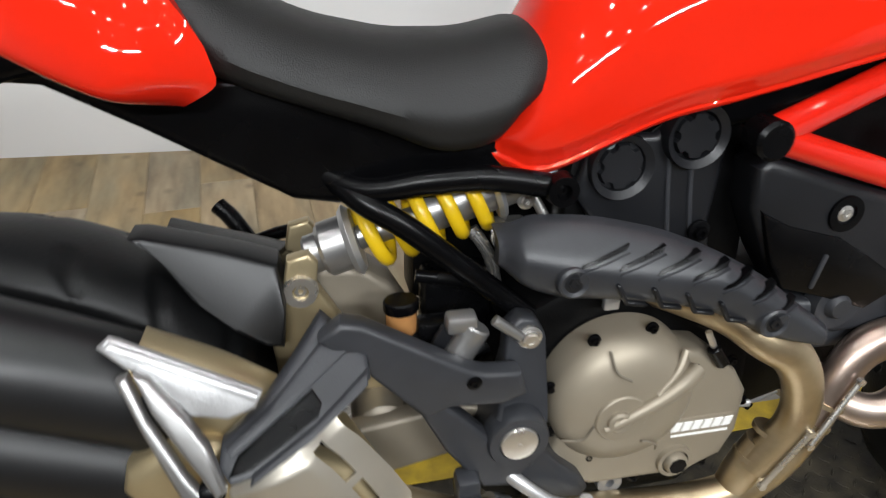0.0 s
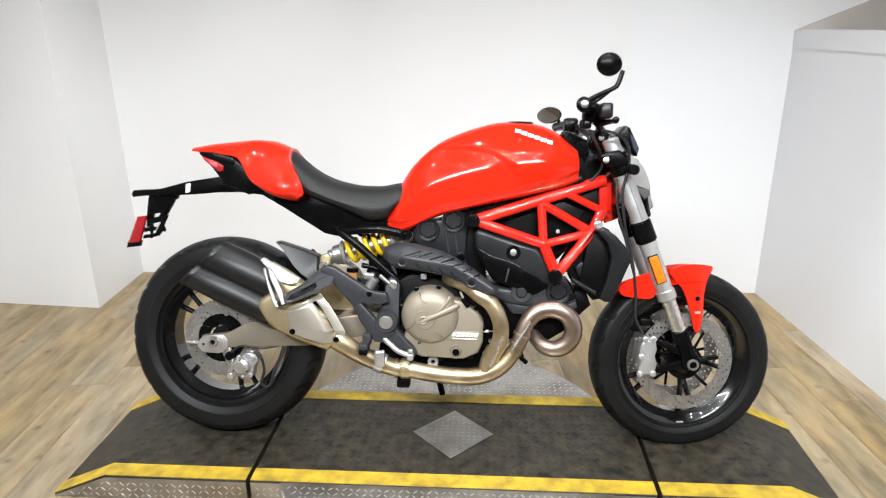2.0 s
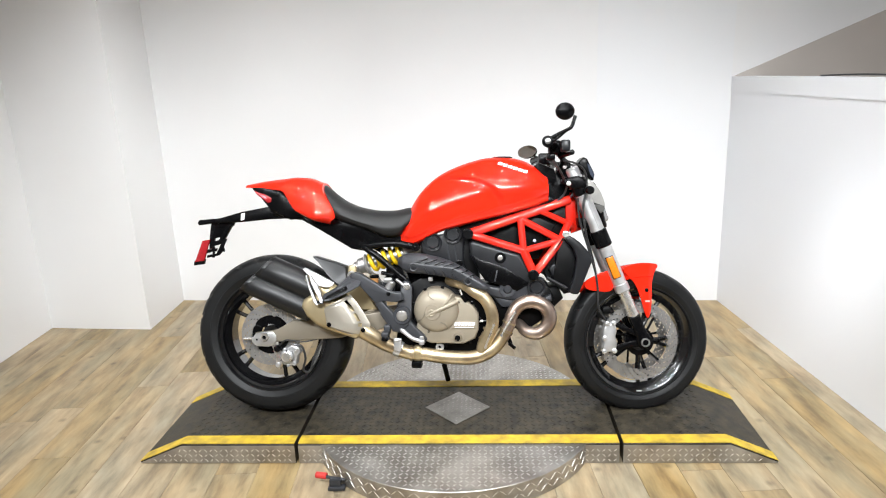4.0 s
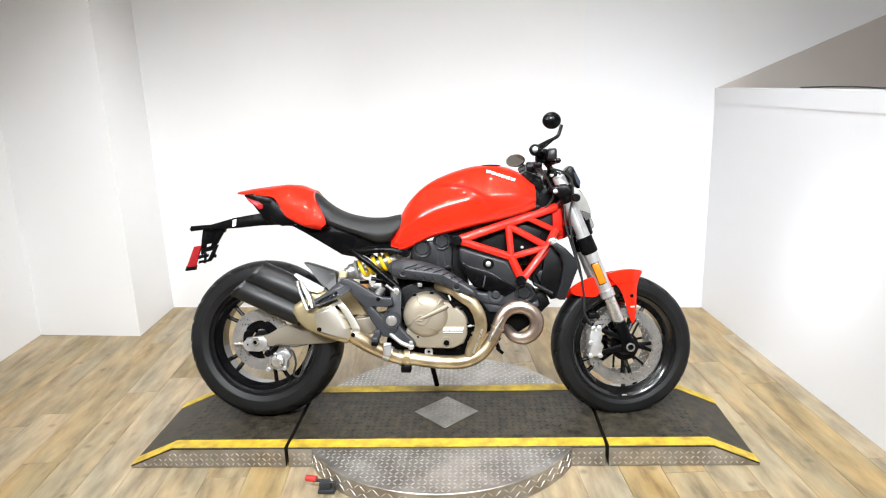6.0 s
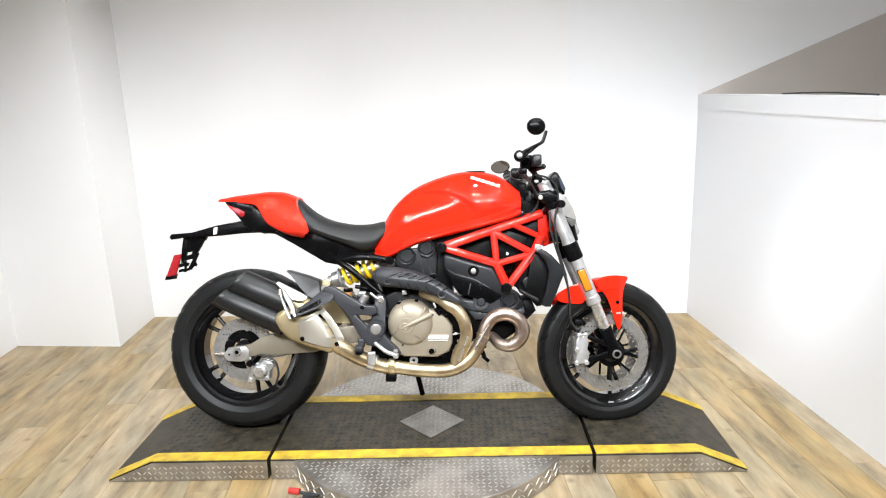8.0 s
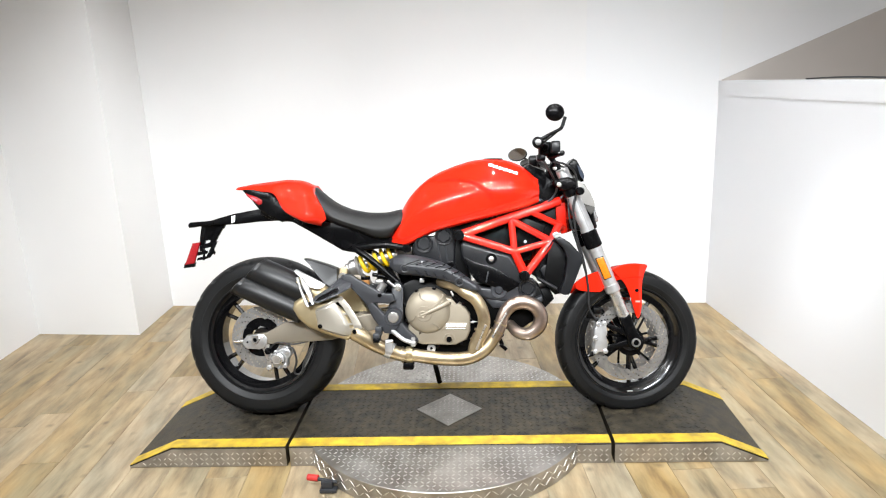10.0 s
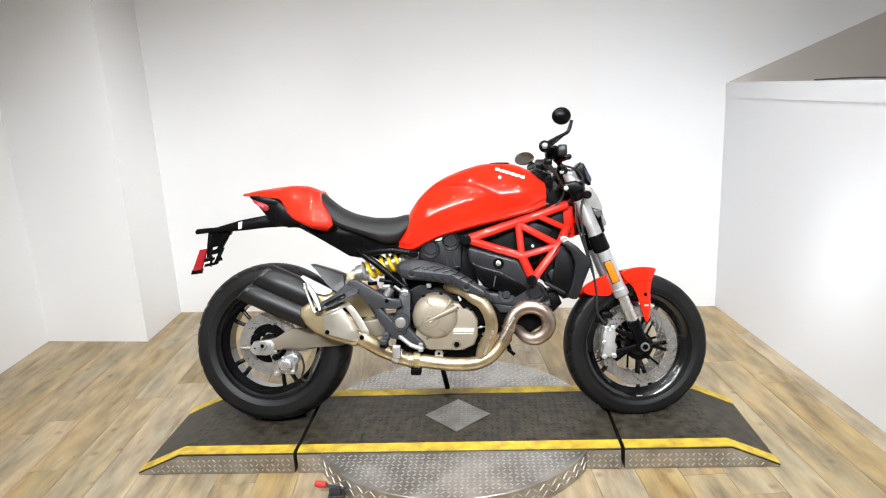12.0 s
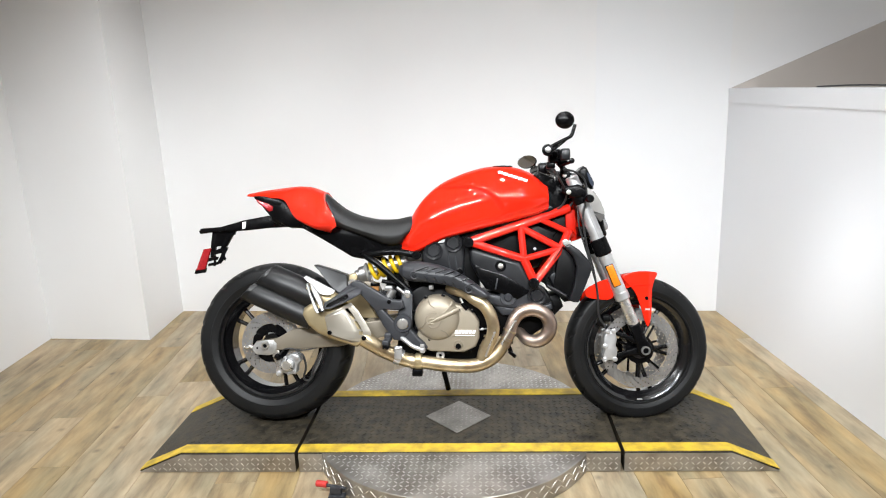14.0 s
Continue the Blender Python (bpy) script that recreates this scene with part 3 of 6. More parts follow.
def perforated(centre, r0, r1, thick, cols, rows, hole, scallop=0.0):
    """A brake disc with rows of drilled holes."""
    bm = bmesh.new()
    k8 = [(-1, -1), (0, -1), (1, -1), (1, 0), (1, 1), (0, 1), (-1, 1), (-1, 0)]
    dr, da = (r1 - r0) / rows, 2 * math.pi / cols

    def at(r, a, y):
        return (centre[0] + r * math.cos(a), centre[1] + y, centre[2] + r * math.sin(a))
    for i in range(rows):
        rm = r0 + dr * (i + 0.5)
        for j in range(cols):
            am = da * (j + 0.5)
            holed = (j + 2 * i) % 3 == 0
            faces = []
            for y in (-thick / 2, thick / 2):
                out = [bm.verts.new(at(rm + q * dr / 2, am + p * da / 2, y)) for p, q in k8]
                if holed:
                    inn = [bm.verts.new(at(rm + hole * math.sin(math.atan2(q, p)), am + hole * math.cos(math.atan2(q, p)) / rm, y)) for p, q in k8]
                    for k in range(8):
                        bm.faces.new((out[k], out[(k + 1) % 8], inn[(k + 1) % 8], inn[k]))
                    faces.append(inn)
                else:
                    bm.faces.new(out)
            if holed:
                for k in range(8):
                    bm.faces.new((faces[0][k], faces[0][(k + 1) % 8], faces[1][(k + 1) % 8], faces[1][k]))
    for r in (r0, r1):
        for j in range(cols * 2):
            a0, a1 = da / 2 * j, da / 2 * (j + 1)
            bm.faces.new([bm.verts.new(at(r, a, y)) for a, y in ((a0, -thick / 2), (a1, -thick / 2), (a1, thick / 2), (a0, thick / 2))])
    bmesh.ops.remove_doubles(bm, verts=bm.verts[:], dist=0.00005)
    return bm


def spoke(centre, ang, fork, r0, r1, y_hub, y_rim, wide):
    """A Y-shaped cast spoke: a root that splits into two blades."""
    out = []
    for s in (-1, 1):
        pts = []
        for t, w in ((0, 0.4), (0.35, 0.55), (1, 1)):
            a = ang + s * fork * w
            r = r0 + (r1 - r0) * t
            pts.append((centre[0] + r * math.cos(a), centre[1] + y_hub + (y_rim - y_hub) * t, centre[2] + r * math.sin(a)))
        out.append(tube(pts, [wide * 1.2, wide * 0.9, wide * 0.95], 8, 5))
    return join(*out)


def wheel(name, centre, radius, half_w, hub, rim_r, label, grooves, turn):
    w = empty(name)
    w.parent = bike
    tagged(w, label)
    ty = part("tyre", tyre(centre, radius, half_w, rim_r, grooves), RUBBER, w, "black road tyre with angled tread grooves")
    hw = half_w * 0.74
    part("rim", lathe([(-hw, rim_r + 0.006), (-hw - 0.003, rim_r + 0.002), (-hw, rim_r - 0.008), (-hw * 0.82, rim_r - 0.014), (-hw * 0.5, rim_r - 0.034), (hw * 0.5, rim_r - 0.034), (hw * 0.82, rim_r - 0.014), (hw, rim_r - 0.008), (hw + 0.003, rim_r + 0.002), (hw, rim_r + 0.006), (hw * 0.5, rim_r - 0.018), (-hw * 0.5, rim_r - 0.018)], 128, centre, closed=True), RIM, w, "gloss black cast rim")
    part("hub", lathe([(-hub, 0.0), (-hub, 0.036), (-hub * 0.5, 0.05), (hub * 0.5, 0.05), (hub, 0.036), (hub, 0)], 32, centre), RIM, w)
    for k in range(5):
        part("spoke", spoke(centre, radians(turn + 72 * k), 0.145, 0.045, rim_r - 0.03, -hub * 0.2, -0.005, 0.0092), RIM, w)
    return w


rear_wheel = wheel("rear_wheel", RAX, 0.319, 0.080, 0.072, 0.217, "rear wheel with wide tyre", 22, 2)
front_wheel = wheel("front_wheel", FAX, 0.283, 0.055, 0.055, 0.205, "front wheel with twin brake discs", 22, 66)
# valve-side balance weights on the front rim
part("balance_weight", box(0.716, 0.738, -0.044, -0.039, 0.103, 0.108, 0.001), ALU, front_wheel, "small grey balance weight")


def brake_disc(owner, centre, r0, r1, cols, rows, carrier, arms, mat_c):
    d = part("brake_disc", perforated(centre, r0, r1, 0.005, cols, rows, 0.0034), DISC_STEEL, owner, "drilled steel brake disc")
    x, y, z = centre
    part("disc_carrier", lathe([(-0.004, carrier * 0.55), (-0.004, carrier), (0.004, carrier), (0.004, carrier * 0.55)], 48, centre, closed=True), mat_c, d, "dark disc carrier")
    for k in range(arms):
        a = 2 * math.pi * k / arms
        part("carrier_arm", tube([(x + carrier * 0.7 * math.cos(a), y, z + carrier * 0.7 * math.sin(a)), (x + (r0 + 0.004) * math.cos(a + 0.12), y, z + (r0 + 0.004) * math.sin(a + 0.12))], 0.0046, 8, 3), mat_c, d)
    for k in range(arms):
        a = 2 * math.pi * k / arms + 0.12
        part("disc_button", lathe([(-0.008, 0), (-0.008, 0.007), (-0.006, 0.0085), (0.006, 0.0085), (0.006, 0)], 14, (x + (r0 + 0.003) * math.cos(a), y, z + (r0 + 0.003) * math.sin(a))), DISC_STEEL, d)
    return d


brake_disc(front_wheel, (FAX[0], -0.05, FAX[2]), 0.113, 0.152, 84, 5, 0.056, 7, BLACK)
brake_disc(front_wheel, (FAX[0], 0.05, FAX[2]), 0.113, 0.152, 84, 5, 0.056, 7, BLACK)
brake_disc(rear_wheel, (RAX[0], -0.073, RAX[2]), 0.078, 0.1225, 66, 5, 0.077, 5, BLACK)

# swingarm: one-sided look, broad beam to the axle, with chain adjuster
swing = part("swingarm", slab([(-0.785, 0.337), (-0.72, 0.346), (-0.697, 0.351), (-0.635, 0.388), (-0.54, 0.396), (-0.42, 0.405), (-0.25, 0.43), (-0.2, 0.42), (-0.2, 0.375), (-0.33, 0.345), (-0.45, 0.318), (-0.586, 0.309), (-0.70, 0.302), (-0.785, 0.292)], -0.132, -0.1, 0.006, 3), SWING, bike, "bronze painted swingarm")
part("far_arm", slab([(-0.785, 0.34), (-0.6, 0.36), (-0.25, 0.42), (-0.2, 0.37), (-0.45, 0.31), (-0.785, 0.284)], 0.09, 0.125, 0.006), SWING, swing)
part("cross_beam", rod((-0.33, -0.11, 0.39), (-0.33, 0.11, 0.39), 0.035), SWING, swing)
part("shock_mount", mirrored(slab([(-0.423, 0.596), (-0.400, 0.602), (-0.391, 0.59), (-0.394, 0.563), (-0.365, 0.511), (-0.31, 0.42), (-0.44, 0.42), (-0.446, 0.492), (-0.43, 0.56)], -0.062, -0.04, 0.005, 3)), GOLD_STEEL, swing, "pale bronze cast shock mount")
part("mount_web", slab([(-0.40, 0.572), (-0.345, 0.568), (-0.315, 0.545), (-0.29, 0.50), (-0.28, 0.40), (-0.42, 0.40)], -0.035, 0.035, 0.01, 3), SWING, swing, "bronze web below the shock")
part("mount_bolt", join(lathe([(-0.068, 0.009), (-0.068, 0.0175), (-0.06, 0.019), (-0.055, 0.009)], 24, (-0.411, 0, 0.56), closed=True), bolt((-0.411, -0.058, 0.56), 0.011, 0.006)), STEEL, swing, "steel shock bolt")
adj = part("chain_adjuster", join(slab([(-0.795, 0.318), (-0.778, 0.338), (-0.735, 0.345), (-0.712, 0.345), (-0.698, 0.330), (-0.698, 0.308), (-0.712, 0.289), (-0.730, 0.284), (-0.778, 0.286), (-0.795, 0.304)], -0.139, -0.131, 0.004, 3), slab([(-0.765, 0.340), (-0.715, 0.340), (-0.704, 0.322), (-0.715, 0.296), (-0.75, 0.293)], -0.143, -0.138, 0.003, 3)), ALU, swing, "silver axle plate")
part("plate_hole", box(-0.779, -0.771, -0.1395, -0.136, 0.309, 0.317, 0.001, 1), BLACK, adj)
part("pivot_ball", lathe([(-0.148, 0), (-0.146, 0.008), (-0.138, 0.013), (-0.12, 0.014)], 20, (-0.696, 0, 0.276)), BLACK, swing, "black round cap")
part("axle_nut", lathe([(-0.014, 0.0095), (-0.014, 0.0155), (-0.011, 0.0175), (0, 0.0185), (0, 0.0095)], 6, (RAX[0], -0.142, RAX[2]), closed=True), STEEL, swing, "hollow steel axle nut")
part("axle_bore", lathe([(-0.006, 0), (-0.006, 0.0095), (0, 0.0095)], 24, (RAX[0], -0.142, RAX[2])), BLACK, swing)
part("adjuster_bolt", rod((-0.835, -0.12, 0.312), (-0.79, -0.12, 0.312), 0.006), STEEL, swing)
# rear caliper under the arm
cal = part("rear_caliper", join(lathe([(-0.150, 0), (-0.150, 0.021), (-0.147, 0.025), (-0.135, 0.027), (-0.07, 0.028), (-0.066, 0)], 40, (-0.655, 0, 0.246)), slab([(-0.683, 0.248), (-0.66, 0.278), (-0.638, 0.29), (-0.612, 0.284), (-0.604, 0.262), (-0.618, 0.246), (-0.622, 0.214), (-0.645, 0.205), (-0.672, 0.21), (-0.684, 0.225)], -0.132, -0.09, 0.006, 3)), ALU, bike, "silver rear brake caliper")
part("caliper_bracket", slab([(-0.728, 0.30), (-0.698, 0.31), (-0.688, 0.275), (-0.684, 0.235), (-0.678, 0.212), (-0.69, 0.192), (-0.706, 0.2), (-0.705, 0.24), (-0.715, 0.27)], -0.128, -0.112, 0.004, 3), STEEL, cal, "cast caliper bracket")
part("piston_cap", join(lathe([(-0.158, 0), (-0.158, 0.009), (-0.153, 0.011), (-0.153, 0.015), (-0.156, 0.017), (-0.153, 0.020), (-0.148, 0.020)], 32, (-0.655, 0, 0.246))), STEEL, cal)
for bx, bz, r in ((-0.692, 0.212, 0.010), (-0.622, 0.274, 0.0095), (-0.628, 0.218, 0.0085), (-0.652, 0.211, 0.006), (-0.664, 0.274, 0.007)):
    part("caliper_bolt", bolt((bx, -0.137, bz), r, 0.01), ALU, cal)
for k in range(3):
    part("caliper_slot", moved(box(-0.004, 0.004, -0.152, -0.1465, -0.0015, 0.0015), Matrix.Translation((-0.655, 0, 0.246)) @ pose(0, 0, 0, 0, 30 + 120 * k, 0) @ pose(0.023, 0, 0)), ENGINE_BLACK, cal)
part("brake_hose", tube([(-0.612, -0.148, 0.298), (-0.59, -0.15, 0.285), (-0.58, -0.148, 0.24), (-0.59, -0.145, 0.195), (-0.565, -0.14, 0.19), (-0.548, -0.13, 0.25), (-0.52, -0.12, 0.305)], 0.0045, 8), CABLE, cal)
part("sensor_line", tube([(-0.70, -0.13, 0.275), (-0.66, -0.135, 0.31), (-0.60, -0.13, 0.303), (-0.54, -0.12, 0.312)], 0.003, 8), CABLE, cal)
# hugger over the rear tyre
hug = part("rear_hugger", slab([(-0.568, 0.634), (-0.555, 0.634), (-0.48, 0.612), (-0.432, 0.594), (-0.426, 0.555), (-0.430, 0.512), (-0.448, 0.516), (-0.476, 0.537), (-0.51, 0.576), (-0.545, 0.612)], -0.097, -0.02, 0.005, 3, y0b=lambda x, z: -0.099 if z < 0.635 - 0.27 * (x + 0.568) - 0.02 or x > -0.428 else -0.066), MUFFLER, bike, "dark grey plastic rear hugger")
part("hugger_arch", slab([(-0.55, 0.608), (-0.48, 0.585), (-0.42, 0.565), (-0.40, 0.535), (-0.40, 0.50), (-0.44, 0.51), (-0.475, 0.535), (-0.51, 0.575)], -0.03, 0.075, 0.008, 3), BLACK, hug, "black arch over the tyre")
part("far_peg", join(tube([(-0.513, 0.2, 0.576), (-0.498, 0.19, 0.562), (-0.478, 0.17, 0.536)], 0.012, 12), tube([(-0.478, 0.17, 0.53), (-0.42, 0.16, 0.548), (-0.38, 0.12, 0.545)], 0.009, 10)), BLACK, bike, "black folded passenger footpeg")

# engine
eng = empty("engine")
eng.parent = bike
tagged(eng, "black twin-cylinder engine with bronze covers")
part("crankcase", join(slab([(-0.23, 0.30), (-0.2, 0.52), (-0.12, 0.56), (0.06, 0.55), (0.12, 0.46), (0.13, 0.33), (0.06, 0.24), (-0.1, 0.235), (-0.2, 0.26)], -0.115, 0.14, 0.012), slab([(0.0, 0.5), (0.0, 0.3), (0.2, 0.36), (0.35, 0.44), (0.36, 0.53), (0.2, 0.55)], -0.1, 0.12, 0.015)), ENGINE_BLACK, eng, "black cast crankcase")
part("rear_cylinder", slab([(-0.14, 0.52), (-0.13, 0.70), (0.05, 0.74), (0.09, 0.70), (0.10, 0.52)], -0.083, 0.1, 0.015), ENGINE_BLACK, eng, "black upright cylinder")
part("front_cylinder", slab([(0.18, 0.36), (0.2, 0.5), (0.36, 0.525), (0.388, 0.47), (0.37, 0.405), (0.28, 0.345)], -0.1, 0.1, 0.015), ENGINE_BLACK, eng, "black forward cylinder")
part("inner_box", slab([(-0.285, 0.60), (-0.25, 0.672), (-0.14, 0.69), (-0.12, 0.56), (-0.19, 0.48), (-0.285, 0.50)], 0.012, 0.09, 0.01), ENGINE_BLACK, eng, "black box behind the shock")
part("throttle_link", join(rod((-0.165, -0.03, 0.66), (-0.13, -0.05, 0.60), 0.006), tube([(-0.22, -0.02, 0.60), (-0.2, -0.03, 0.57), (-0.19, -0.03, 0.53)], 0.008, 10), bolt((-0.165, -0.045, 0.64), 0.01, 0.01), box(-0.2, -0.16, -0.05, -0.02, 0.585, 0.615, 0.006)), STEEL, eng, "small metal linkage")
clutch = part("clutch_cover", lathe([(-0.196, 0), (-0.196, 0.03), (-0.194, 0.046), (-0.190, 0.060), (-0.184, 0.071), (-0.176, 0.0795), (-0.168, 0.084), (-0.16, 0.087), (-0.12, 0.0885)], 72, (-0.066, 0, 0.436)), BRONZE, eng, "round bronze clutch cover")
part("cover_hub", lathe([(-0.1992, 0), (-0.1992, 0.0285), (-0.1975, 0.0300), (-0.188, 0.0305)], 48, (-0.079, 0, 0.431)), BRONZE, clutch)
part("cover_rib", tube([(-0.098, -0.200, 0.420), (-0.079, -0.201, 0.430), (-0.045, -0.199, 0.446), (-0.01, -0.19, 0.462), (0.012, -0.178, 0.472)], [0.005, 0.0065, 0.0085, 0.0105, 0.0105], 12), BRONZE, clutch)
part("cover_web", tube([(-0.04, -0.196, 0.456), (-0.018, -0.189, 0.480), (-0.006, -0.178, 0.500)], [0.0035, 0.0045, 0.005], 8), BRONZE, clutch)
part("rib_boss", lathe([(-0.205, 0.0075), (-0.206, 0.0105), (-0.204, 0.0135), (-0.195, 0.014), (-0.195, 0.0075)], 24, (-0.083, 0, 0.430), closed=True), BRONZE, clutch)
for k, a in enumerate((20, 75, 118, 165, 205, 250)):
    part("cover_bolt", bolt((-0.066 + 0.09 * math.cos(radians(a)), -0.158, 0.436 + 0.09 * math.sin(radians(a))), 0.0075, 0.008), BLACK, clutch)
for a in (100, 195, 290):
    part("cover_seam", tube([(-0.066 + r * math.cos(radians(a + d)), y, 0.436 + r * math.sin(radians(a + d))) for r, d, y in ((0.045, 0, -0.196), (0.062, 14, -0.194), (0.083, 12, -0.181))], 0.0018, 6), SWING, clutch)
case = part("side_cover", slab([(-0.15, 0.35), (-0.135, 0.325), (-0.09, 0.306), (0.036, 0.304), (0.08, 0.325), (0.094, 0.36), (0.094, 0.42), (0.075, 0.45), (0.03, 0.485), (-0.05, 0.5), (-0.13, 0.42)], -0.165, -0.1, 0.01, 3), BRONZE, eng, "bronze side cover")
part("name_panel", slab([(-0.02, 0.365), (-0.004, 0.394), (0.082, 0.394), (0.082, 0.365)], -0.1685, -0.16, 0.002), BRONZE, case)
for k in range(6):
    part("letter_bar", slab([(0.000 + k * 0.0132, 0.3765), (0.0035 + k * 0.0132, 0.3895), (0.0145 + k * 0.0132, 0.3895), (0.011 + k * 0.0132, 0.3765)], -0.1702, -0.168, 0.0006, 1), WHITE_MARK, case)
part("caption_bar", box(0.002, 0.076, -0.1698, -0.168, 0.3685, 0.3715), WHITE_MARK, case)
part("filler_cap", join(lathe([(-0.02, 0), (-0.02, 0.012), (-0.016, 0.0145), (0, 0.0145), (0, 0)], 24, (0.014, -0.16, 0.330)), lathe([(-0.012, 0.017), (-0.012, 0.022), (0.0, 0.023), (0, 0.017)], 32, (0.014, -0.16, 0.330), closed=True)), BRONZE, case)
part("cap_centre", lathe([(-0.0215, 0), (-0.0215, 0.011), (-0.019, 0.0115)], 8, (0.014, -0.16, 0.330)), BLACK, case)
for bx, bz in ((-0.125, 0.325), (-0.03, 0.30), (0.06, 0.31), (0.096, 0.40), (0.07, 0.462), (0.045, 0.478)):
    part("case_bolt", bolt((bx, -0.152, bz), 0.007, 0.008), BLACK, case)
part("drain_flange", lathe([(-0.012, 0.006), (-0.012, 0.016), (0, 0.017), (0, 0.006)], 24, (-0.056, -0.135, 0.288), closed=True), ALU, eng, "small silver flange")
part("hose_clip", box(-0.098, -0.08, -0.15, -0.14, 0.545, 0.562, 0.003), ALU, eng)
part("clutch_line", tube([(0.022, -0.168, 0.515), (0.034, -0.17, 0.49), (0.04, -0.168, 0.475)], 0.004, 8), STEEL, eng)
part("line_union", rod((0.03, -0.172, 0.495), (0.048, -0.17, 0.47), 0.008), BLACK, eng)
part("sensor_probe", join(rod((0.095, -0.15, 0.392), (0.11, -0.152, 0.392), 0.005), rod((0.11, -0.152, 0.392), (0.155, -0.14, 0.394), 0.0018)), ALU, eng)

# cam belt covers
belt = part("belt_cover", slab([(-0.128, 0.662), (-0.118, 0.702), (-0.085, 0.722), (-0.045, 0.722), (-0.014, 0.748), (0.026, 0.745), (0.04, 0.71), (0.035, 0.62), (0.05, 0.55), (-0.03, 0.56), (-0.065, 0.61), (-0.105, 0.63)], -0.1, -0.08, 0.008, 3), COVER, eng, "dark cam belt cover")
part("belt_rib", join(tube([(-0.028, -0.1, 0.70), (-0.022, -0.101, 0.65), (-0.01, -0.1, 0.58)], 0.003, 8), tube([(0.0, -0.1, 0.685), (0.006, -0.101, 0.64), (0.02, -0.1, 0.57)], 0.003, 8)), GREY_PLASTIC, belt)


def ribbed_cap(name, x, z, r, y, parent):
    def lobes(a, j):
        return -r * 0.12 if j in (2, 3, 4) and math.cos(6 * a) > 0.3 else 0
    bm = join(lathe([(y - 0.006, r * 0.78), (y - 0.012, r), (y + 0.01, r * 1.05), (y + 0.01, r * 0.7)], 40, (x, 0, z), closed=True), lathe([(y - 0.006, 0), (y - 0.008, r * 0.5), (y - 0.008, r * 0.68), (y + 0.002, r * 0.74), (y + 0.01, r * 0.74)], 48, (x, 0, z), bumps=lobes))
    return part(name, bm, COVER, parent, "round ribbed belt cap")


ribbed_cap("belt_cap", -0.082, 0.692, 0.034, -0.100, belt)
ribbed_cap("belt_cap", -0.005, 0.722, 0.034, -0.104, belt)
part("belt_bolt", bolt((0.02, -0.104, 0.612), 0.013, 0.012), BLACK, belt)
low = part("lower_belt_cover", join(slab([(0.10, 0.50), (0.125, 0.525), (0.18, 0.518), (0.21, 0.545), (0.25, 0.552), (0.30, 0.562), (0.335, 0.555), (0.35, 0.53), (0.345, 0.49), (0.32, 0.472), (0.22, 0.468), (0.16, 0.478)], -0.135, -0.09, 0.01, 3), slab([(0.13, 0.50), (0.20, 0.475), (0.34, 0.478), (0.37, 0.49), (0.375, 0.465), (0.28, 0.44), (0.18, 0.44)], -0.125, -0.06, 0.01)), GREY_PLASTIC, eng, "charcoal lower belt cover")
ribbed_cap("belt_cap", 0.312, 0.52, 0.034, -0.137, low)
part("belt_boss", lathe([(-0.15, 0), (-0.15, 0.012), (-0.146, 0.015), (-0.14, 0.017), (-0.142, 0.03), (-0.12, 0.034)], 32, (0.204, 0, 0.513)), GREY_PLASTIC, low)
# side panel in front of the rear cylinder
air = part("air_cover", slab([(0.058, 0.69), (0.07, 0.702), (0.186, 0.665), (0.25, 0.648), (0.30, 0.56), (0.30, 0.535), (0.24, 0.50), (0.17, 0.53), (0.12, 0.545), (0.095, 0.58), (0.062, 0.645)], -0.14, -0.07, 0.014, 4), COVER, bike, "dark side cover inside the frame")
part("air_lower", slab([(0.07, 0.645), (0.11, 0.625), (0.18, 0.605), (0.23, 0.575), (0.29, 0.535), (0.24, 0.505), (0.17, 0.53), (0.12, 0.545), (0.095, 0.58)], -0.144, -0.13, 0.006), BLACK, air)
part("air_bolt_seat", lathe([(-0.144, 0.012), (-0.144, 0.021), (-0.13, 0.022), (-0.13, 0.012)], 32, (0.176, 0, 0.634), closed=True), BLACK, air)
part("air_bolt", bolt((0.176, -0.138, 0.634), 0.0095, 0.008), STEEL, air, "bright steel bolt")
part("cover_slot", moved(box(-0.003, 0.003, -0.147, -0.138, -0.022, 0.022, 0.002), Matrix.Translation((0.16, 0, 0.565)) @ pose(0, 0, 0, 0, 12, 0)), GREY_PLASTIC, air, "grey vertical clip")
part("throttle_body", slab([(-0.02, 0.70), (0.0, 0.78), (0.3, 0.80), (0.40, 0.76), (0.33, 0.62), (0.2, 0.6)], -0.055, 0.055, 0.02), ENGINE_BLACK, eng, "black airbox under the tank")

# exhaust


def shield_y(x, z):
    """Near face of the heat shield: it stands out towards the front and curls in at its top."""
    mid = np.interp(x, [-0.2, 0.0, 0.08, 0.13], [0.618, 0.598, 0.555, 0.525])
    return np.interp(x, [-0.214, -0.15, 0.055, 0.13], [-0.16, -0.189, -0.231, -0.238]) + 0.026 * step(0.0, 0.045, z - mid) + 0.006 * step(0.0, 0.04, mid - z)


def leaned(bm, f):
    """Moves a plate built round y = 0 out to y = f(x, z)."""
    for v in bm.verts:
        v.co.y += f(v.co.x, v.co.z)
    return bm


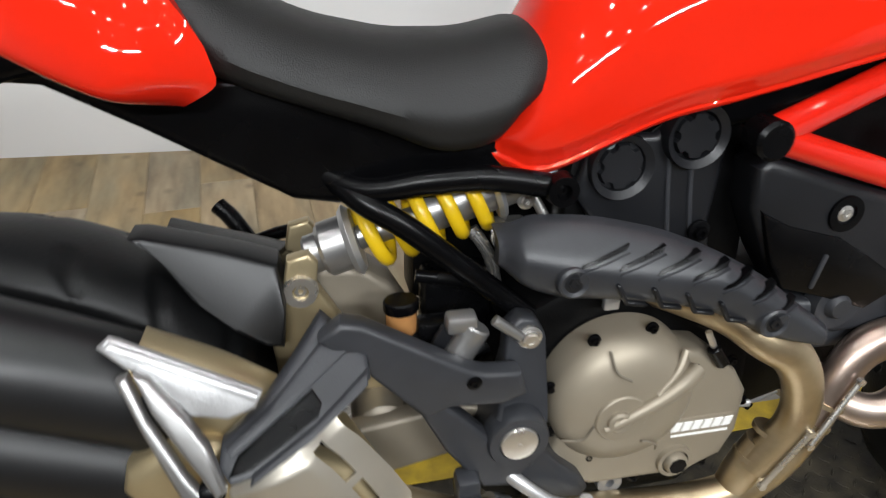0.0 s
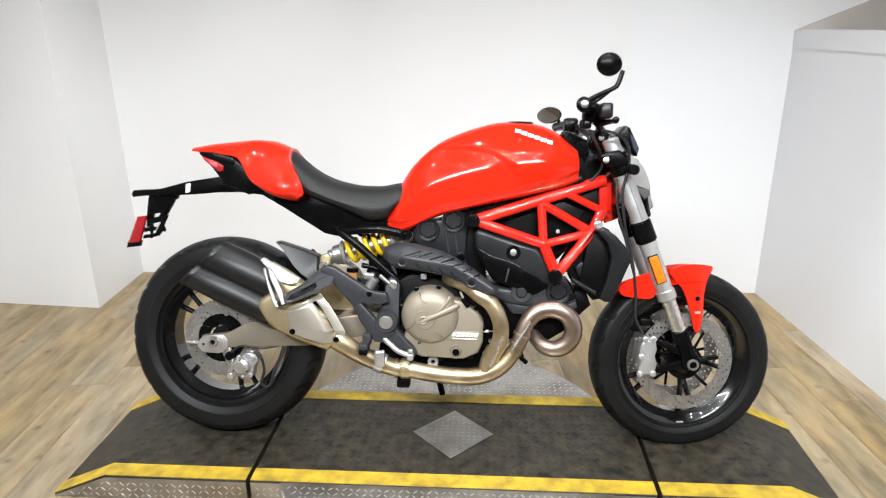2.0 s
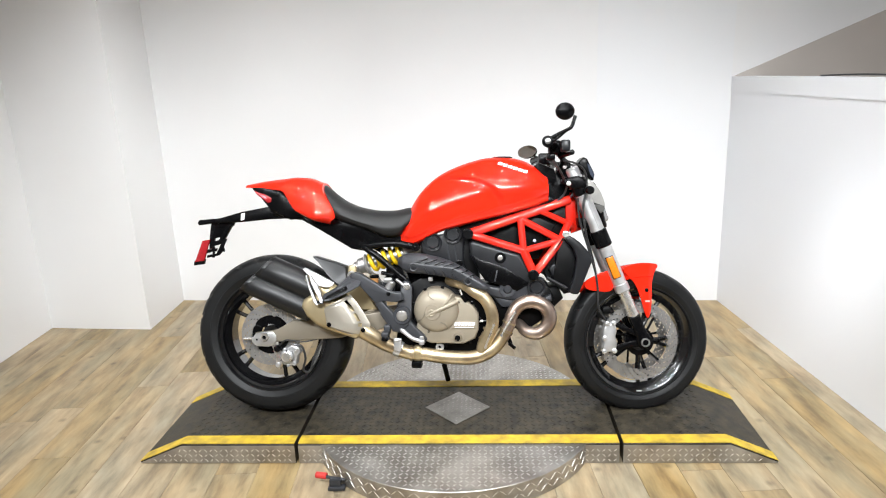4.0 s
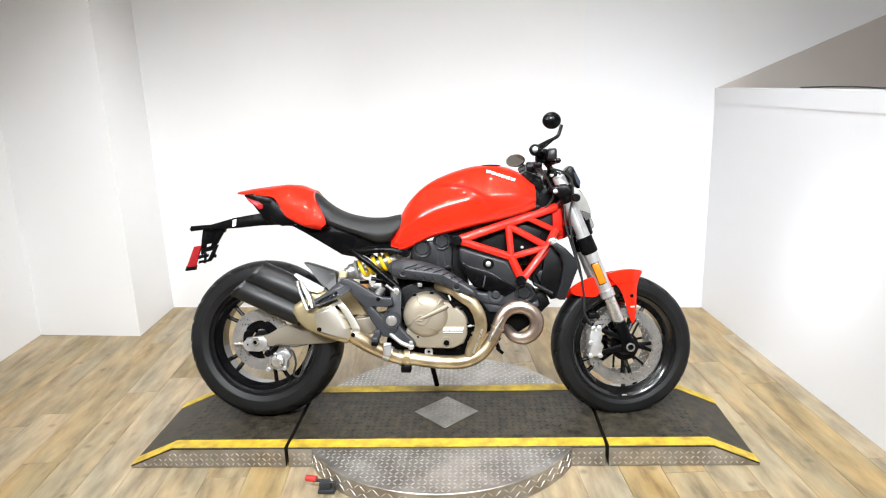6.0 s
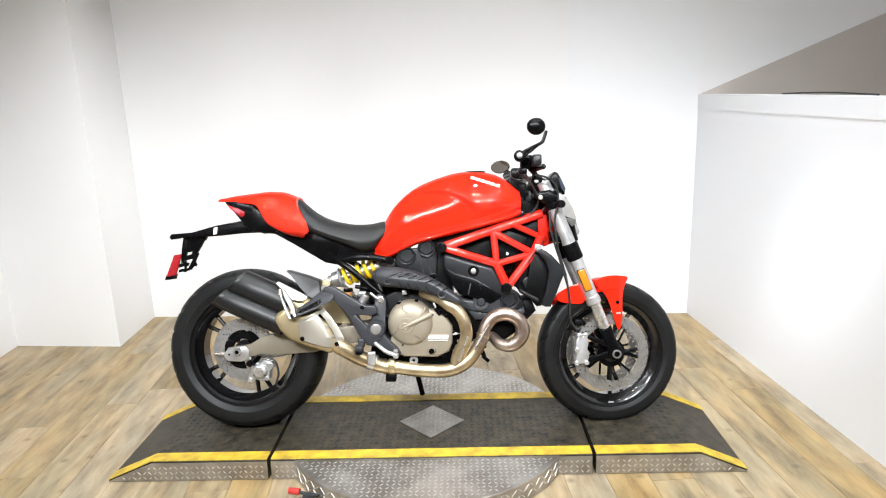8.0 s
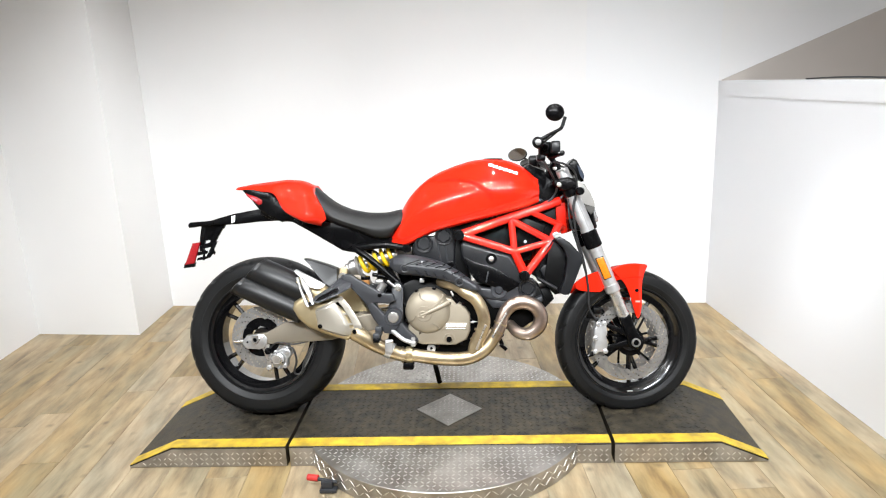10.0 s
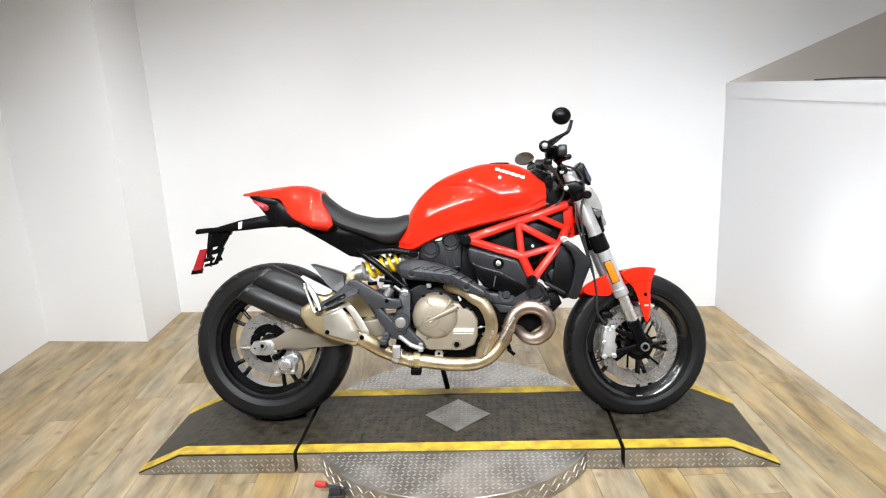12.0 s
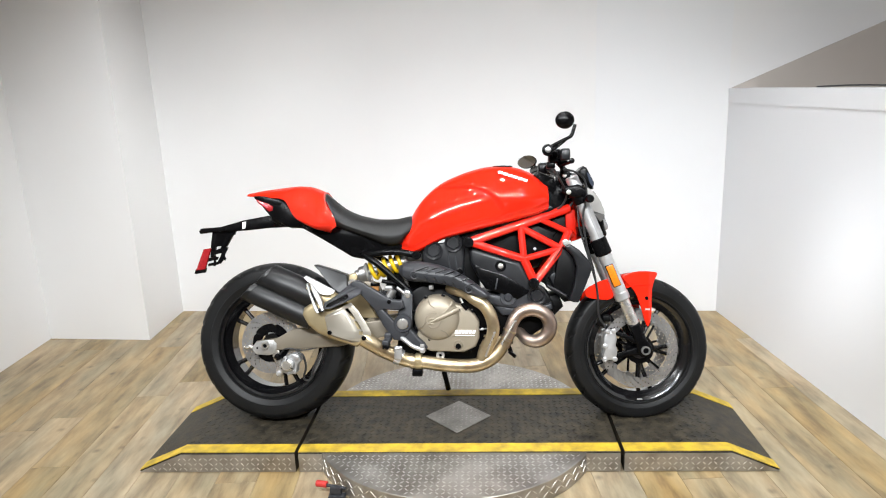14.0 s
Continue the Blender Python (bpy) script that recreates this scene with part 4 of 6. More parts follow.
def shield_shell():
    bm = bmesh.new()
    rings = []
    n, m = 140, 48
    up = [(-0.214, 0.632), (-0.19, 0.650), (-0.15, 0.654), (-0.11, 0.651), (-0.05, 0.639), (0.0, 0.622), (0.06, 0.590), (0.105, 0.556), (0.134, 0.531)]
    dn = [(-0.214, 0.606), (-0.195, 0.588), (-0.168, 0.578), (-0.09, 0.575), (-0.033, 0.568), (0.014, 0.555), (0.068, 0.527), (0.12, 0.518), (0.134, 0.522)]
    for i in range(n + 1):
        x = -0.214 + 0.348 * i / n
        zt, zb = smooth_line(up, x), smooth_line(dn, x)
        end = 0.02 * (1 - step(0, 0.06, i / n) + 1 - step(0, 0.05, 1 - i / n))
        ring = []
        for k in range(m + 1):
            q = k / m
            z = zb + (zt - zb) * q
            edge = 0.016 * (abs(q - 0.5) * 2) ** 6
            ring.append(bm.verts.new((x, shield_y(x, z) + edge + end, z)))
        rings.append(ring)
    for a, b in zip(rings, rings[1:]):
        for k in range(m):
            bm.faces.new((a[k], b[k], b[k + 1], a[k + 1]))
    back = bmesh.ops.extrude_edge_only(bm, edges=[e for e in bm.edges if e.is_boundary])
    for v in back["geom"]:
        if isinstance(v, bmesh.types.BMVert):
            v.co.y += 0.02
    return bm


shield = part("exhaust_heat_shield", shield_shell(), GREY_PLASTIC, bike, "charcoal slotted exhaust heat shield")
for k, (x, zc) in enumerate(((-0.12, 0.628), (-0.083, 0.626), (-0.047, 0.621), (-0.016, 0.614), (0.013, 0.604), (0.042, 0.590), (0.068, 0.574))):
    long = (0.026, 0.025, 0.023, 0.02, 0.017, 0.014, 0.011)[k]
    for name, mat, a, b, h in (("vent_slot", BLACK, -0.0016, 0.01, 0.0024), ("vent_lip", GREY_PLASTIC, -0.0032, 0.006, 0.0012)):
        bm = bmesh.new()
        rows = [[bm.verts.new((x + long * p * 0.92 + q * h * 0.8, y0, zc + (q * h if mat is BLACK else -h * 4.8 + q * h) + long * p * 0.31)) for p in np.linspace(-1, 1, 13)] for q in (-1, 1) for y0 in (a, b)]
        for r0, r1 in ((0, 2), (2, 3), (3, 1), (1, 0)):
            for c in range(12):
                bm.faces.new((rows[r0][c], rows[r0][c + 1], rows[r1][c + 1], rows[r1][c]))
        for c in (0, 12):
            bm.faces.new((rows[0][c], rows[2][c], rows[3][c], rows[1][c]))
        part(name, leaned(bm, shield_y), mat, shield)
for x, zc in ((-0.09, 0.592), (-0.055, 0.588), (-0.021, 0.581), (0.014, 0.571)):
    part("vent_rib", join(moved(box(-0.002, 0.002, -0.004, 0.004, -0.013, 0.013, 0.001, 1), Matrix.Translation((x - 0.012, shield_y(x, zc), zc)) @ pose(0, 0, 0, 0, -28, 0)), moved(box(-0.011, 0.011, -0.004, 0.004, -0.002, 0.002, 0.001, 1), Matrix.Translation((x + 0.004, shield_y(x, zc), zc - 0.012)) @ pose(0, 0, 0, 0, 12, 0))), COVER, shield)
for bx, bz in ((-0.149, 0.604), (0.056, 0.556)):
    by = shield_y(bx, bz)
    part("shield_bolt_seat", lathe([(by - 0.002, 0.0105), (by - 0.004, 0.014), (by - 0.002, 0.0165), (by + 0.006, 0.018), (by + 0.006, 0.0105)], 28, (bx, 0, bz), closed=True), GREY_PLASTIC, shield)
    part("shield_bolt", bolt((bx, by + 0.001, bz), 0.0105, 0.005), COVER, shield)
ex = empty("exhaust")
ex.parent = bike
tagged(ex, "heat-tinted steel two-into-one exhaust with black silencer")
part("rear_header", tube([(-0.02, -0.10, 0.545), (0.04, -0.16, 0.535), (0.078, -0.195, 0.513), (0.115, -0.2, 0.487), (0.140, -0.2, 0.440), (0.1445, -0.195, 0.385), (0.118, -0.182, 0.315)], 0.0235, 20), EXHAUST, ex, "gold-tinted steel header pipe")
part("front_header", tube([(0.245, -0.09, 0.375), (0.275, -0.13, 0.348), (0.315, -0.15, 0.345), (0.350, -0.155, 0.372), (0.360, -0.155, 0.413), (0.340, -0.155, 0.451), (0.298, -0.155, 0.468), (0.252, -0.155, 0.457), (0.222, -0.16, 0.424), (0.205, -0.165, 0.375), (0.185, -0.168, 0.33)], [0.02, 0.023, 0.0255, 0.027, 0.027, 0.027, 0.027, 0.026, 0.024, 0.0235, 0.023], 20), COLLECTOR, ex, "brown heat-tinted looping header pipe")
part("collector", tube([(0.195, -0.168, 0.352), (0.165, -0.17, 0.305), (0.125, -0.17, 0.272), (0.075, -0.168, 0.254), (0.02, -0.165, 0.251), (-0.06, -0.162, 0.256), (-0.12, -0.162, 0.266)], [0.0225, 0.024, 0.026, 0.027, 0.0265, 0.026, 0.026], 20), EXHAUST, ex, "gold-tinted steel collector pipe")
part("header_sleeve", tube([(0.128, -0.176, 0.345), (0.112, -0.172, 0.305), (0.105, -0.168, 0.27)], 0.0245, 20), EXHAUST, ex)
for c, d, r in (((0.135, -0.178, 0.362), (0.35, 0, 1), 0.0265), ((0.118, -0.175, 0.322), (0.45, 0, 1), 0.0265), ((0.208, -0.165, 0.388), (0.4, 0, 1), 0.0262), ((0.196, -0.167, 0.36), (0.45, 0, 1), 0.0262)):
    c, d = Vector(c), Vector(d).normalized()
    part("pipe_ring", tube([c - d * 0.003, c + d * 0.003], r, 24, 2), EXHAUST, ex)
for a, b in (((0.15, -0.224, 0.39), (0.118, -0.208, 0.30)), ((0.228, -0.19, 0.43), (0.178, -0.198, 0.345))):
    a, b = Vector(a), Vector(b)
    way = (b - a).normalized()
    count = 40
    sp = part("joint_spring", tube([a + way * ((b - a).length * k / count) for k in range(count + 1)], [0.0046 if k % 2 else 0.0040 for k in range(count + 1)], 10, 1), STEEL, ex, "steel joint spring")
    for p in (a, b):
        part("spring_hook", lathe([(-0.004, 0), (-0.004, 0.005), (0.004, 0.005), (0.004, 0)], 12, p), STEEL, sp)
part("link_pipe", tube([(-0.11, -0.162, 0.264), (-0.17, -0.165, 0.27), (-0.215, -0.175, 0.287), (-0.27, -0.19, 0.315), (-0.32, -0.205, 0.35), (-0.37, -0.21, 0.385)], [0.026, 0.027, 0.0275, 0.028, 0.03, 0.032], 20), EXHAUST, ex, "steel link pipe")
part("exhaust_valve", join(lathe([(-0.013, 0.0), (-0.013, 0.030), (-0.009, 0.0325), (0.009, 0.0325), (0.013, 0.030), (0.013, 0)], 28, (-0.138, -0.163, 0.268), "X"), bolt((-0.138, -0.197, 0.275), 0.010, 0.008)), GOLD_STEEL, ex, "gold-tinted exhaust valve box")
part("valve_band", lathe([(-0.004, 0), (-0.004, 0.031), (0.004, 0.031), (0.004, 0)], 28, (-0.164, -0.163, 0.268), "X"), EXHAUST, ex)
part("valve_actuator", box(-0.162, -0.122, -0.185, -0.14, 0.212, 0.24, 0.006), BLACK, ex, "black actuator under the pipe")
part("pipe_clamp", join(moved(lathe([(-0.012, 0), (-0.012, 0.0315), (0.012, 0.0315), (0.012, 0)], 28, (0, 0, 0), "X"), Matrix.Translation((-0.212, -0.174, 0.287)) @ pose(0, 0, 0, 0, 25, 0)), box(-0.225, -0.195, -0.215, -0.2, 0.285, 0.335, 0.004), rod((-0.22, -0.212, 0.325), (-0.195, -0.212, 0.33), 0.006)), ALU, ex, "silver pipe clamp")


AX = Vector((0.906, 0, -0.423)).normalized()
UP = Vector((0.423, 0, 0.906)).normalized()


def can(c0, length, r_y, r_u, mat, name, label, taper=1.0, slant=0.0):
    """A can of oval section along the silencer's axis."""
    bm = bmesh.new()
    n, rings = 36, []
    rows = [(0.0, 0.86), (0.0, 0.93), (0.006, 0.985), (0.02, 1.0), (0.06, 1.0), (0.064, 0.985), (0.07, 1.0), (0.5, 1.01), (0.93, taper), (1.0, taper * 0.97)]
    for t, s in rows:
        ring = []
        for k in range(n):
            a = 2 * math.pi * k / n
            y, u = r_y * s * math.cos(a), r_u * s * math.sin(a)
            p = Vector(c0) + AX * (length * t + (slant * u * (1 - t / 0.5) if t < 0.5 else 0)) + UP * u + Vector((0, y, 0))
            ring.append(bm.verts.new(p))
        rings.append(ring)
    for a, b in zip(rings, rings[1:]):
        for k in range(n):
            bm.faces.new((a[k], a[(k + 1) % n], b[(k + 1) % n], b[k]))
    bm.faces.new(rings[-1])
    inner = [bm.verts.new(v.co + AX * 0.05) for v in rings[0]]
    for k in range(n):
        bm.faces.new((rings[0][k], rings[0][(k + 1) % n], inner[(k + 1) % n], inner[k]))
    bm.faces.new(inner[::-1])
    return part(name, bm, mat, ex, label)


can((-0.722, -0.175, 0.607), 0.225, 0.06, 0.0525, MUFFLER, "silencer_upper", "matt black upper silencer barrel", 0.98, 0.36)
can((-0.783, -0.182, 0.551), 0.27, 0.055, 0.047, MUFFLER, "silencer_lower", "matt black lower silencer barrel", 0.98, 0.36)
part("silencer_cone", slab([(-0.52, 0.512), (-0.48, 0.50), (-0.42, 0.48), (-0.37, 0.45), (-0.33, 0.37), (-0.36, 0.335), (-0.45, 0.362), (-0.51, 0.388), (-0.545, 0.42), (-0.567, 0.46), (-0.56, 0.485)], -0.247, -0.13, 0.02, 4), GOLD_STEEL, ex, "gold-tinted steel silencer body")


def guard_sheet():
    """The guard: a bulged metal sheet that folds inwards along its slotted front edge."""
    left = [(-0.483, 0.454), (-0.479, 0.42), (-0.474, 0.387)]
    right = [(-0.386, 0.504), (-0.358, 0.472), (-0.330, 0.428), (-0.311, 0.392), (-0.312, 0.362), (-0.330, 0.340)]
    nu, nv = 64, 48

    def at(rows, v):
        q = v * (len(rows) - 1)
        k = min(int(q), len(rows) - 2)
        return Vector(rows[k]).lerp(Vector(rows[k + 1]), q - k)
    bm = bmesh.new()
    grid = []
    for j in range(nv + 1):
        v = j / nv
        lo, hi = at(left, v), at(right, v)
        row = []
        for i in range(nu + 1):
            u = i / nu
            p = lo.lerp(hi, u)
            y = -0.252 - 0.012 * math.sin(math.pi * min(1, u * 1.15)) + 0.034 * step(0.66, 1.05, u) + 0.012 * step(0.08, 0.0, u) + 0.012 * step(0.9, 1.0, v) + 0.010 * step(0.1, 0.0, v)
            row.append(bm.verts.new((p.x, y, p.y)))
        grid.append(row)
    for j in range(nv):
        for i in range(nu):
            u, v = (i + 0.5) / nu, (j + 0.5) / nv
            if 0.77 < u < 0.845 and (0.07 < v < 0.31 or 0.36 < v < 0.54 or 0.59 < v < 0.69):
                continue
            bm.faces.new((grid[j][i], grid[j][i + 1], grid[j + 1][i + 1], grid[j + 1][i]))
    loose = [v for v in bm.verts if not v.link_faces]
    bmesh.ops.delete(bm, geom=loose, context="VERTS")
    bmesh.ops.recalc_face_normals(bm, faces=bm.faces[:])
    bmesh.ops.solidify(bm, geom=bm.faces[:], thickness=0.003)
    return bm


guard = part("silencer_guard", guard_sheet(), SHIELD, ex, "champagne metal silencer guard with slots")
# added black sheet that gives the slots their shade, hiding the gold body
part("guard_backing", slab([(-0.43, 0.485), (-0.383, 0.494), (-0.33, 0.415), (-0.318, 0.38), (-0.345, 0.35), (-0.42, 0.43)], -0.2145, -0.208, 0.002), BLACK, guard, "black sheet painting the shade behind the slots")
for bx, bz, by in ((-0.458, 0.395, -0.2575), (-0.333, 0.372, -0.243)):
    part("guard_bolt", bolt((bx, by, bz), 0.0085, 0.006), BLACK, guard)

# passenger peg hanger and rider's plate
def hang_y(x, z):
    return -0.213 - 0.061 * (0.604 - z) / 0.118


def peg_y(x, z):
    return -0.165 + 1.35 * (z - 0.578)


hang = part("peg_hanger", leaned(slab([(-0.565, 0.600), (-0.556, 0.607), (-0.548, 0.604), (-0.439, 0.553), (-0.445, 0.541), (-0.468, 0.535), (-0.497, 0.541), (-0.525, 0.572), (-0.545, 0.583)], -0.003, 0.006, 0.003, 3), hang_y), ALU, bike, "polished aluminium passenger peg hanger")
part("hanger_ridge", leaned(slab([(-0.560, 0.6005), (-0.554, 0.605), (-0.442, 0.5535), (-0.445, 0.548)], -0.007, 0.0, 0.002), hang_y), ALU, hang)
part("prong", leaned(slab([(-0.551, 0.578), (-0.542, 0.581), (-0.529, 0.547), (-0.502, 0.499), (-0.485, 0.476), (-0.496, 0.472), (-0.508, 0.484), (-0.534, 0.537)], -0.012, 0.002, 0.004, 3), hang_y), DISC_STEEL, hang, "rounded aluminium prong")
part("prong", leaned(slab([(-0.537, 0.582), (-0.526, 0.577), (-0.497, 0.541), (-0.484, 0.521), (-0.471, 0.484), (-0.480, 0.478), (-0.492, 0.500), (-0.525, 0.551)], -0.014, 0.002, 0.004, 3), hang_y), DISC_STEEL, hang, "rounded aluminium prong")
part("prong_foot", leaned(box(-0.494, -0.472, -0.013, 0.003, 0.477, 0.490, 0.004), hang_y), BLACK, hang)
arm = part("peg_arm", leaned(slab([(-0.390, 0.579), (-0.349, 0.553), (-0.347, 0.537), (-0.381, 0.518), (-0.448, 0.490), (-0.468, 0.487), (-0.478, 0.498), (-0.476, 0.510), (-0.440, 0.531), (-0.413, 0.556)], 0.0, 0.026, 0.006, 3), peg_y), GREY_PLASTIC, bike, "charcoal passenger peg arm")
part("peg_pad", leaned(slab([(-0.399, 0.537), (-0.391, 0.528), (-0.395, 0.520), (-0.450, 0.496), (-0.470, 0.493), (-0.462, 0.505)], -0.003, 0.008, 0.003), peg_y), BLACK, arm, "black rubber inset")
part("peg_ridge", leaned(slab([(-0.384, 0.570), (-0.366, 0.558), (-0.43, 0.523), (-0.468, 0.505), (-0.472, 0.510), (-0.436, 0.53)], -0.005, 0.005, 0.004), peg_y), GREY_PLASTIC, arm)
part("peg_edge", leaned(slab([(-0.349, 0.546), (-0.350, 0.536), (-0.40, 0.509), (-0.452, 0.488), (-0.45, 0.494), (-0.397, 0.517)], -0.006, 0.006, 0.003), peg_y), GREY_PLASTIC, arm)
part("silencer_neck", tube([Vector((-0.56, -0.178, 0.545)), Vector((-0.50, -0.178, 0.515)), Vector((-0.44, -0.178, 0.475)), Vector((-0.40, -0.18, 0.44))], [0.05, 0.047, 0.042, 0.036], 20), GOLD_STEEL, ex, "brown-tinted silencer neck")
plate = empty("footrest_bracket")
plate.parent = bike
tagged(plate, "charcoal cast footrest bracket")
part("upper_arm", slab([(-0.393, 0.570), (-0.372, 0.586), (-0.352, 0.582), (-0.25, 0.518), (-0.232, 0.511), (-0.196, 0.508), (-0.188, 0.480), (-0.212, 0.470), (-0.268, 0.474), (-0.292, 0.464), (-0.318, 0.492), (-0.345, 0.522)], -0.195, -0.165, 0.006, 3), GREY_PLASTIC, plate)
part("lower_arm", slab([(-0.318, 0.490), (-0.272, 0.476), (-0.236, 0.436), (-0.205, 0.405), (-0.168, 0.386), (-0.20, 0.352), (-0.230, 0.356), (-0.272, 0.415), (-0.298, 0.468)], -0.193, -0.162, 0.006, 3), GREY_PLASTIC, plate)
part("post", slab([(-0.204, 0.536), (-0.190, 0.549), (-0.172, 0.545), (-0.160, 0.525), (-0.160, 0.43), (-0.162, 0.395), (-0.14, 0.368), (-0.113, 0.343), (-0.102, 0.324), (-0.109, 0.310), (-0.144, 0.312), (-0.20, 0.350), (-0.226, 0.370), (-0.232, 0.41), (-0.216, 0.45), (-0.205, 0.50)], -0.187, -0.12, 0.007, 3, y0b=lambda x, z: -0.187 + 0.036 * step(0.44, 0.53, z)), GREY_PLASTIC, plate)
part("post_bolt", join(bolt((-0.180, -0.152, 0.527), 0.0135, 0.014), lathe([(-0.005, 0), (-0.005, 0.009), (0.008, 0.009)], 16, (-0.180, -0.160, 0.527))), STEEL, plate, "steel bracket bolt")
part("pivot_collar", lathe([(-0.2, 0.022), (-0.2, 0.032), (-0.195, 0.034), (-0.17, 0.035), (-0.17, 0.022)], 36, (-0.194, 0, 0.419), closed=True), GREY_PLASTIC, plate)
part("pivot_bolt", lathe([(-0.2045, 0), (-0.2045, 0.002), (-0.203, 0.0025), (-0.2035, 0.016), (-0.2025, 0.0195), (-0.199, 0.0215), (-0.19, 0.022)], 32, (-0.194, 0, 0.419)), STEEL, plate, "polished pivot bolt")
part("arm_bolt", bolt((-0.245, -0.193, 0.503), 0.008, 0.007), BLACK, plate)
peg = part("footpeg", join(box(-0.262, -0.236, -0.275, -0.2, 0.35, 0.368, 0.005), box(-0.262, -0.236, -0.215, -0.18, 0.35, 0.385, 0.006)), GREY_PLASTIC, plate, "rider footpeg with rubber pad")
part("peg_rubber", box(-0.261, -0.237, -0.277, -0.22, 0.335, 0.352, 0.004), BLACK, peg)
part("brake_pedal", join(tube([(-0.20, -0.185, 0.365), (-0.18, -0.2, 0.352), (-0.155, -0.21, 0.335), (-0.125, -0.215, 0.325), (-0.112, -0.218, 0.326)], [0.009, 0.008, 0.008, 0.0085, 0.008], 12), box(-0.128, -0.108, -0.232, -0.205, 0.312, 0.332, 0.005), rod((-0.118, -0.222, 0.335), (-0.118, -0.222, 0.345), 0.008)), ALU, plate, "cast aluminium brake pedal")
part("master_cylinder", join(rod((-0.275, -0.15, 0.475), (-0.235, -0.15, 0.545), 0.016), box(-0.268, -0.236, -0.16, -0.135, 0.54, 0.56, 0.005), rod((-0.22, -0.16, 0.555), (-0.19, -0.16, 0.53), 0.006)), DISC_STEEL, plate, "aluminium rear brake master cylinder")
part("cylinder_flange", slab(rounded([(-0.282, 0.522), (-0.264, 0.549), (-0.238, 0.545), (-0.225, 0.515), (-0.246, 0.498), (-0.269, 0.507)], 3), -0.146, -0.136, 0.003), COVER, plate, "dark cylinder flange")
res = part("fluid_reservoir", lathe([(-0.020, 0), (-0.020, 0.014), (-0.016, 0.0165), (0.007, 0.0165), (0.007, 0)], 20, (-0.31, -0.12, 0.549), "Z"), AMBER, plate, "amber brake fluid reservoir")
part("reservoir_cap", lathe([(0.007, 0), (0.007, 0.0175), (0.009, 0.0185), (0.018, 0.0185), (0.020, 0.0165), (0.020, 0)], 24, (-0.31, -0.12, 0.549), "Z"), BLACK, res)
part("reservoir_bracket", join(box(-0.295, -0.255, -0.13, -0.1, 0.50, 0.54, 0.006), tube([(-0.30, -0.12, 0.525), (-0.285, -0.125, 0.51), (-0.265, -0.14, 0.505)], 0.007, 10)), BLACK, res)
part("inner_hose", join(tube([(-0.30, -0.09, 0.50), (-0.26, -0.1, 0.47), (-0.21, -0.09, 0.48)], 0.009, 10), tube([(-0.29, -0.07, 0.57), (-0.24, -0.075, 0.56), (-0.18, -0.08, 0.53)], 0.008, 10), box(-0.28, -0.2, -0.06, 0.0, 0.47, 0.56, 0.012)), BLACK, plate, "black hoses behind the bracket")

# shock absorber with yellow spring
shock = empty("shock_absorber")
shock.parent = bike
tagged(shock, "rear shock with yellow coil spring")
s0, s1 = Vector((-0.392, -0.03, 0.590)), Vector((-0.13, -0.03, 0.668))
sd = (s1 - s0).normalized()
part("shock_body", join(rod(s0 - sd * 0.012, s0 + sd * 0.012, 0.022, 24), rod(s0 + sd * 0.005, s0 + sd * 0.04, 0.031, 28), rod(s0 + sd * 0.045, s1, 0.014), rod(s0 + sd * 0.12, s1, 0.022, 24)), DISC_STEEL, shock, "silver shock body")
part("spring_seat", rod(s0 + sd * 0.034, s0 + sd * 0.046, 0.041, 28), ALU, shock)
part("spring_seat", rod(s0 + sd * 0.2, s0 + sd * 0.21, 0.036, 28), ALU, shock)
su = Vector((0, 1, 0))
sv = sd.cross(su)
coil = [s0 + sd * (0.05 + 0.15 * (k / 112)) + (su * math.cos(k / 112 * 5.2 * 2 * math.pi) + sv * math.sin(k / 112 * 5.2 * 2 * math.pi)) * 0.033 for k in range(113)]
part("coil_spring", tube(coil, 0.0082, 10, 1), SPRING, shock, "yellow coil spring")

# seat rails and rear structure
for f in (flip, lambda bm: bm):
    part("seat_rail", f(tube([(-0.385, -0.045, 0.695), (-0.345, -0.09, 0.668), (-0.30, -0.105, 0.64), (-0.235, -0.11, 0.585), (-0.17, -0.11, 0.528)], 0.0125, 14)), BLACK, bike, "black tubular seat rail")
    part("seat_rail", f(tube([(-0.40, -0.05, 0.70), (-0.345, -0.085, 0.678), (-0.28, -0.1, 0.686), (-0.22, -0.105, 0.688), (-0.148, -0.11, 0.676)], [0.008, 0.012, 0.013, 0.013, 0.013], 14)), BLACK, bike, "black tubular seat rail")
part("rail_bolt", join(lathe([(-0.128, 0.008), (-0.128, 0.016), (-0.11, 0.018), (-0.11, 0.008)], 24, (-0.148, 0, 0.676), closed=True), bolt((-0.148, -0.115, 0.676), 0.009)), BLACK, bike)

# under-seat tray, seat, tail
part("under_tray", slab([(-0.745, 0.895), (-0.70, 0.875), (-0.64, 0.83), (-0.58, 0.795), (-0.51, 0.785), (-0.44, 0.79), (-0.30, 0.76), (-0.18, 0.74), (-0.185, 0.685), (-0.27, 0.672), (-0.366, 0.658), (-0.409, 0.666), (-0.537, 0.743), (-0.607, 0.782), (-0.69, 0.79), (-0.735, 0.815), (-0.74, 0.85)], -0.075, 0.075, 0.012, 3), BLACK, bike, "black plastic under-seat tray")


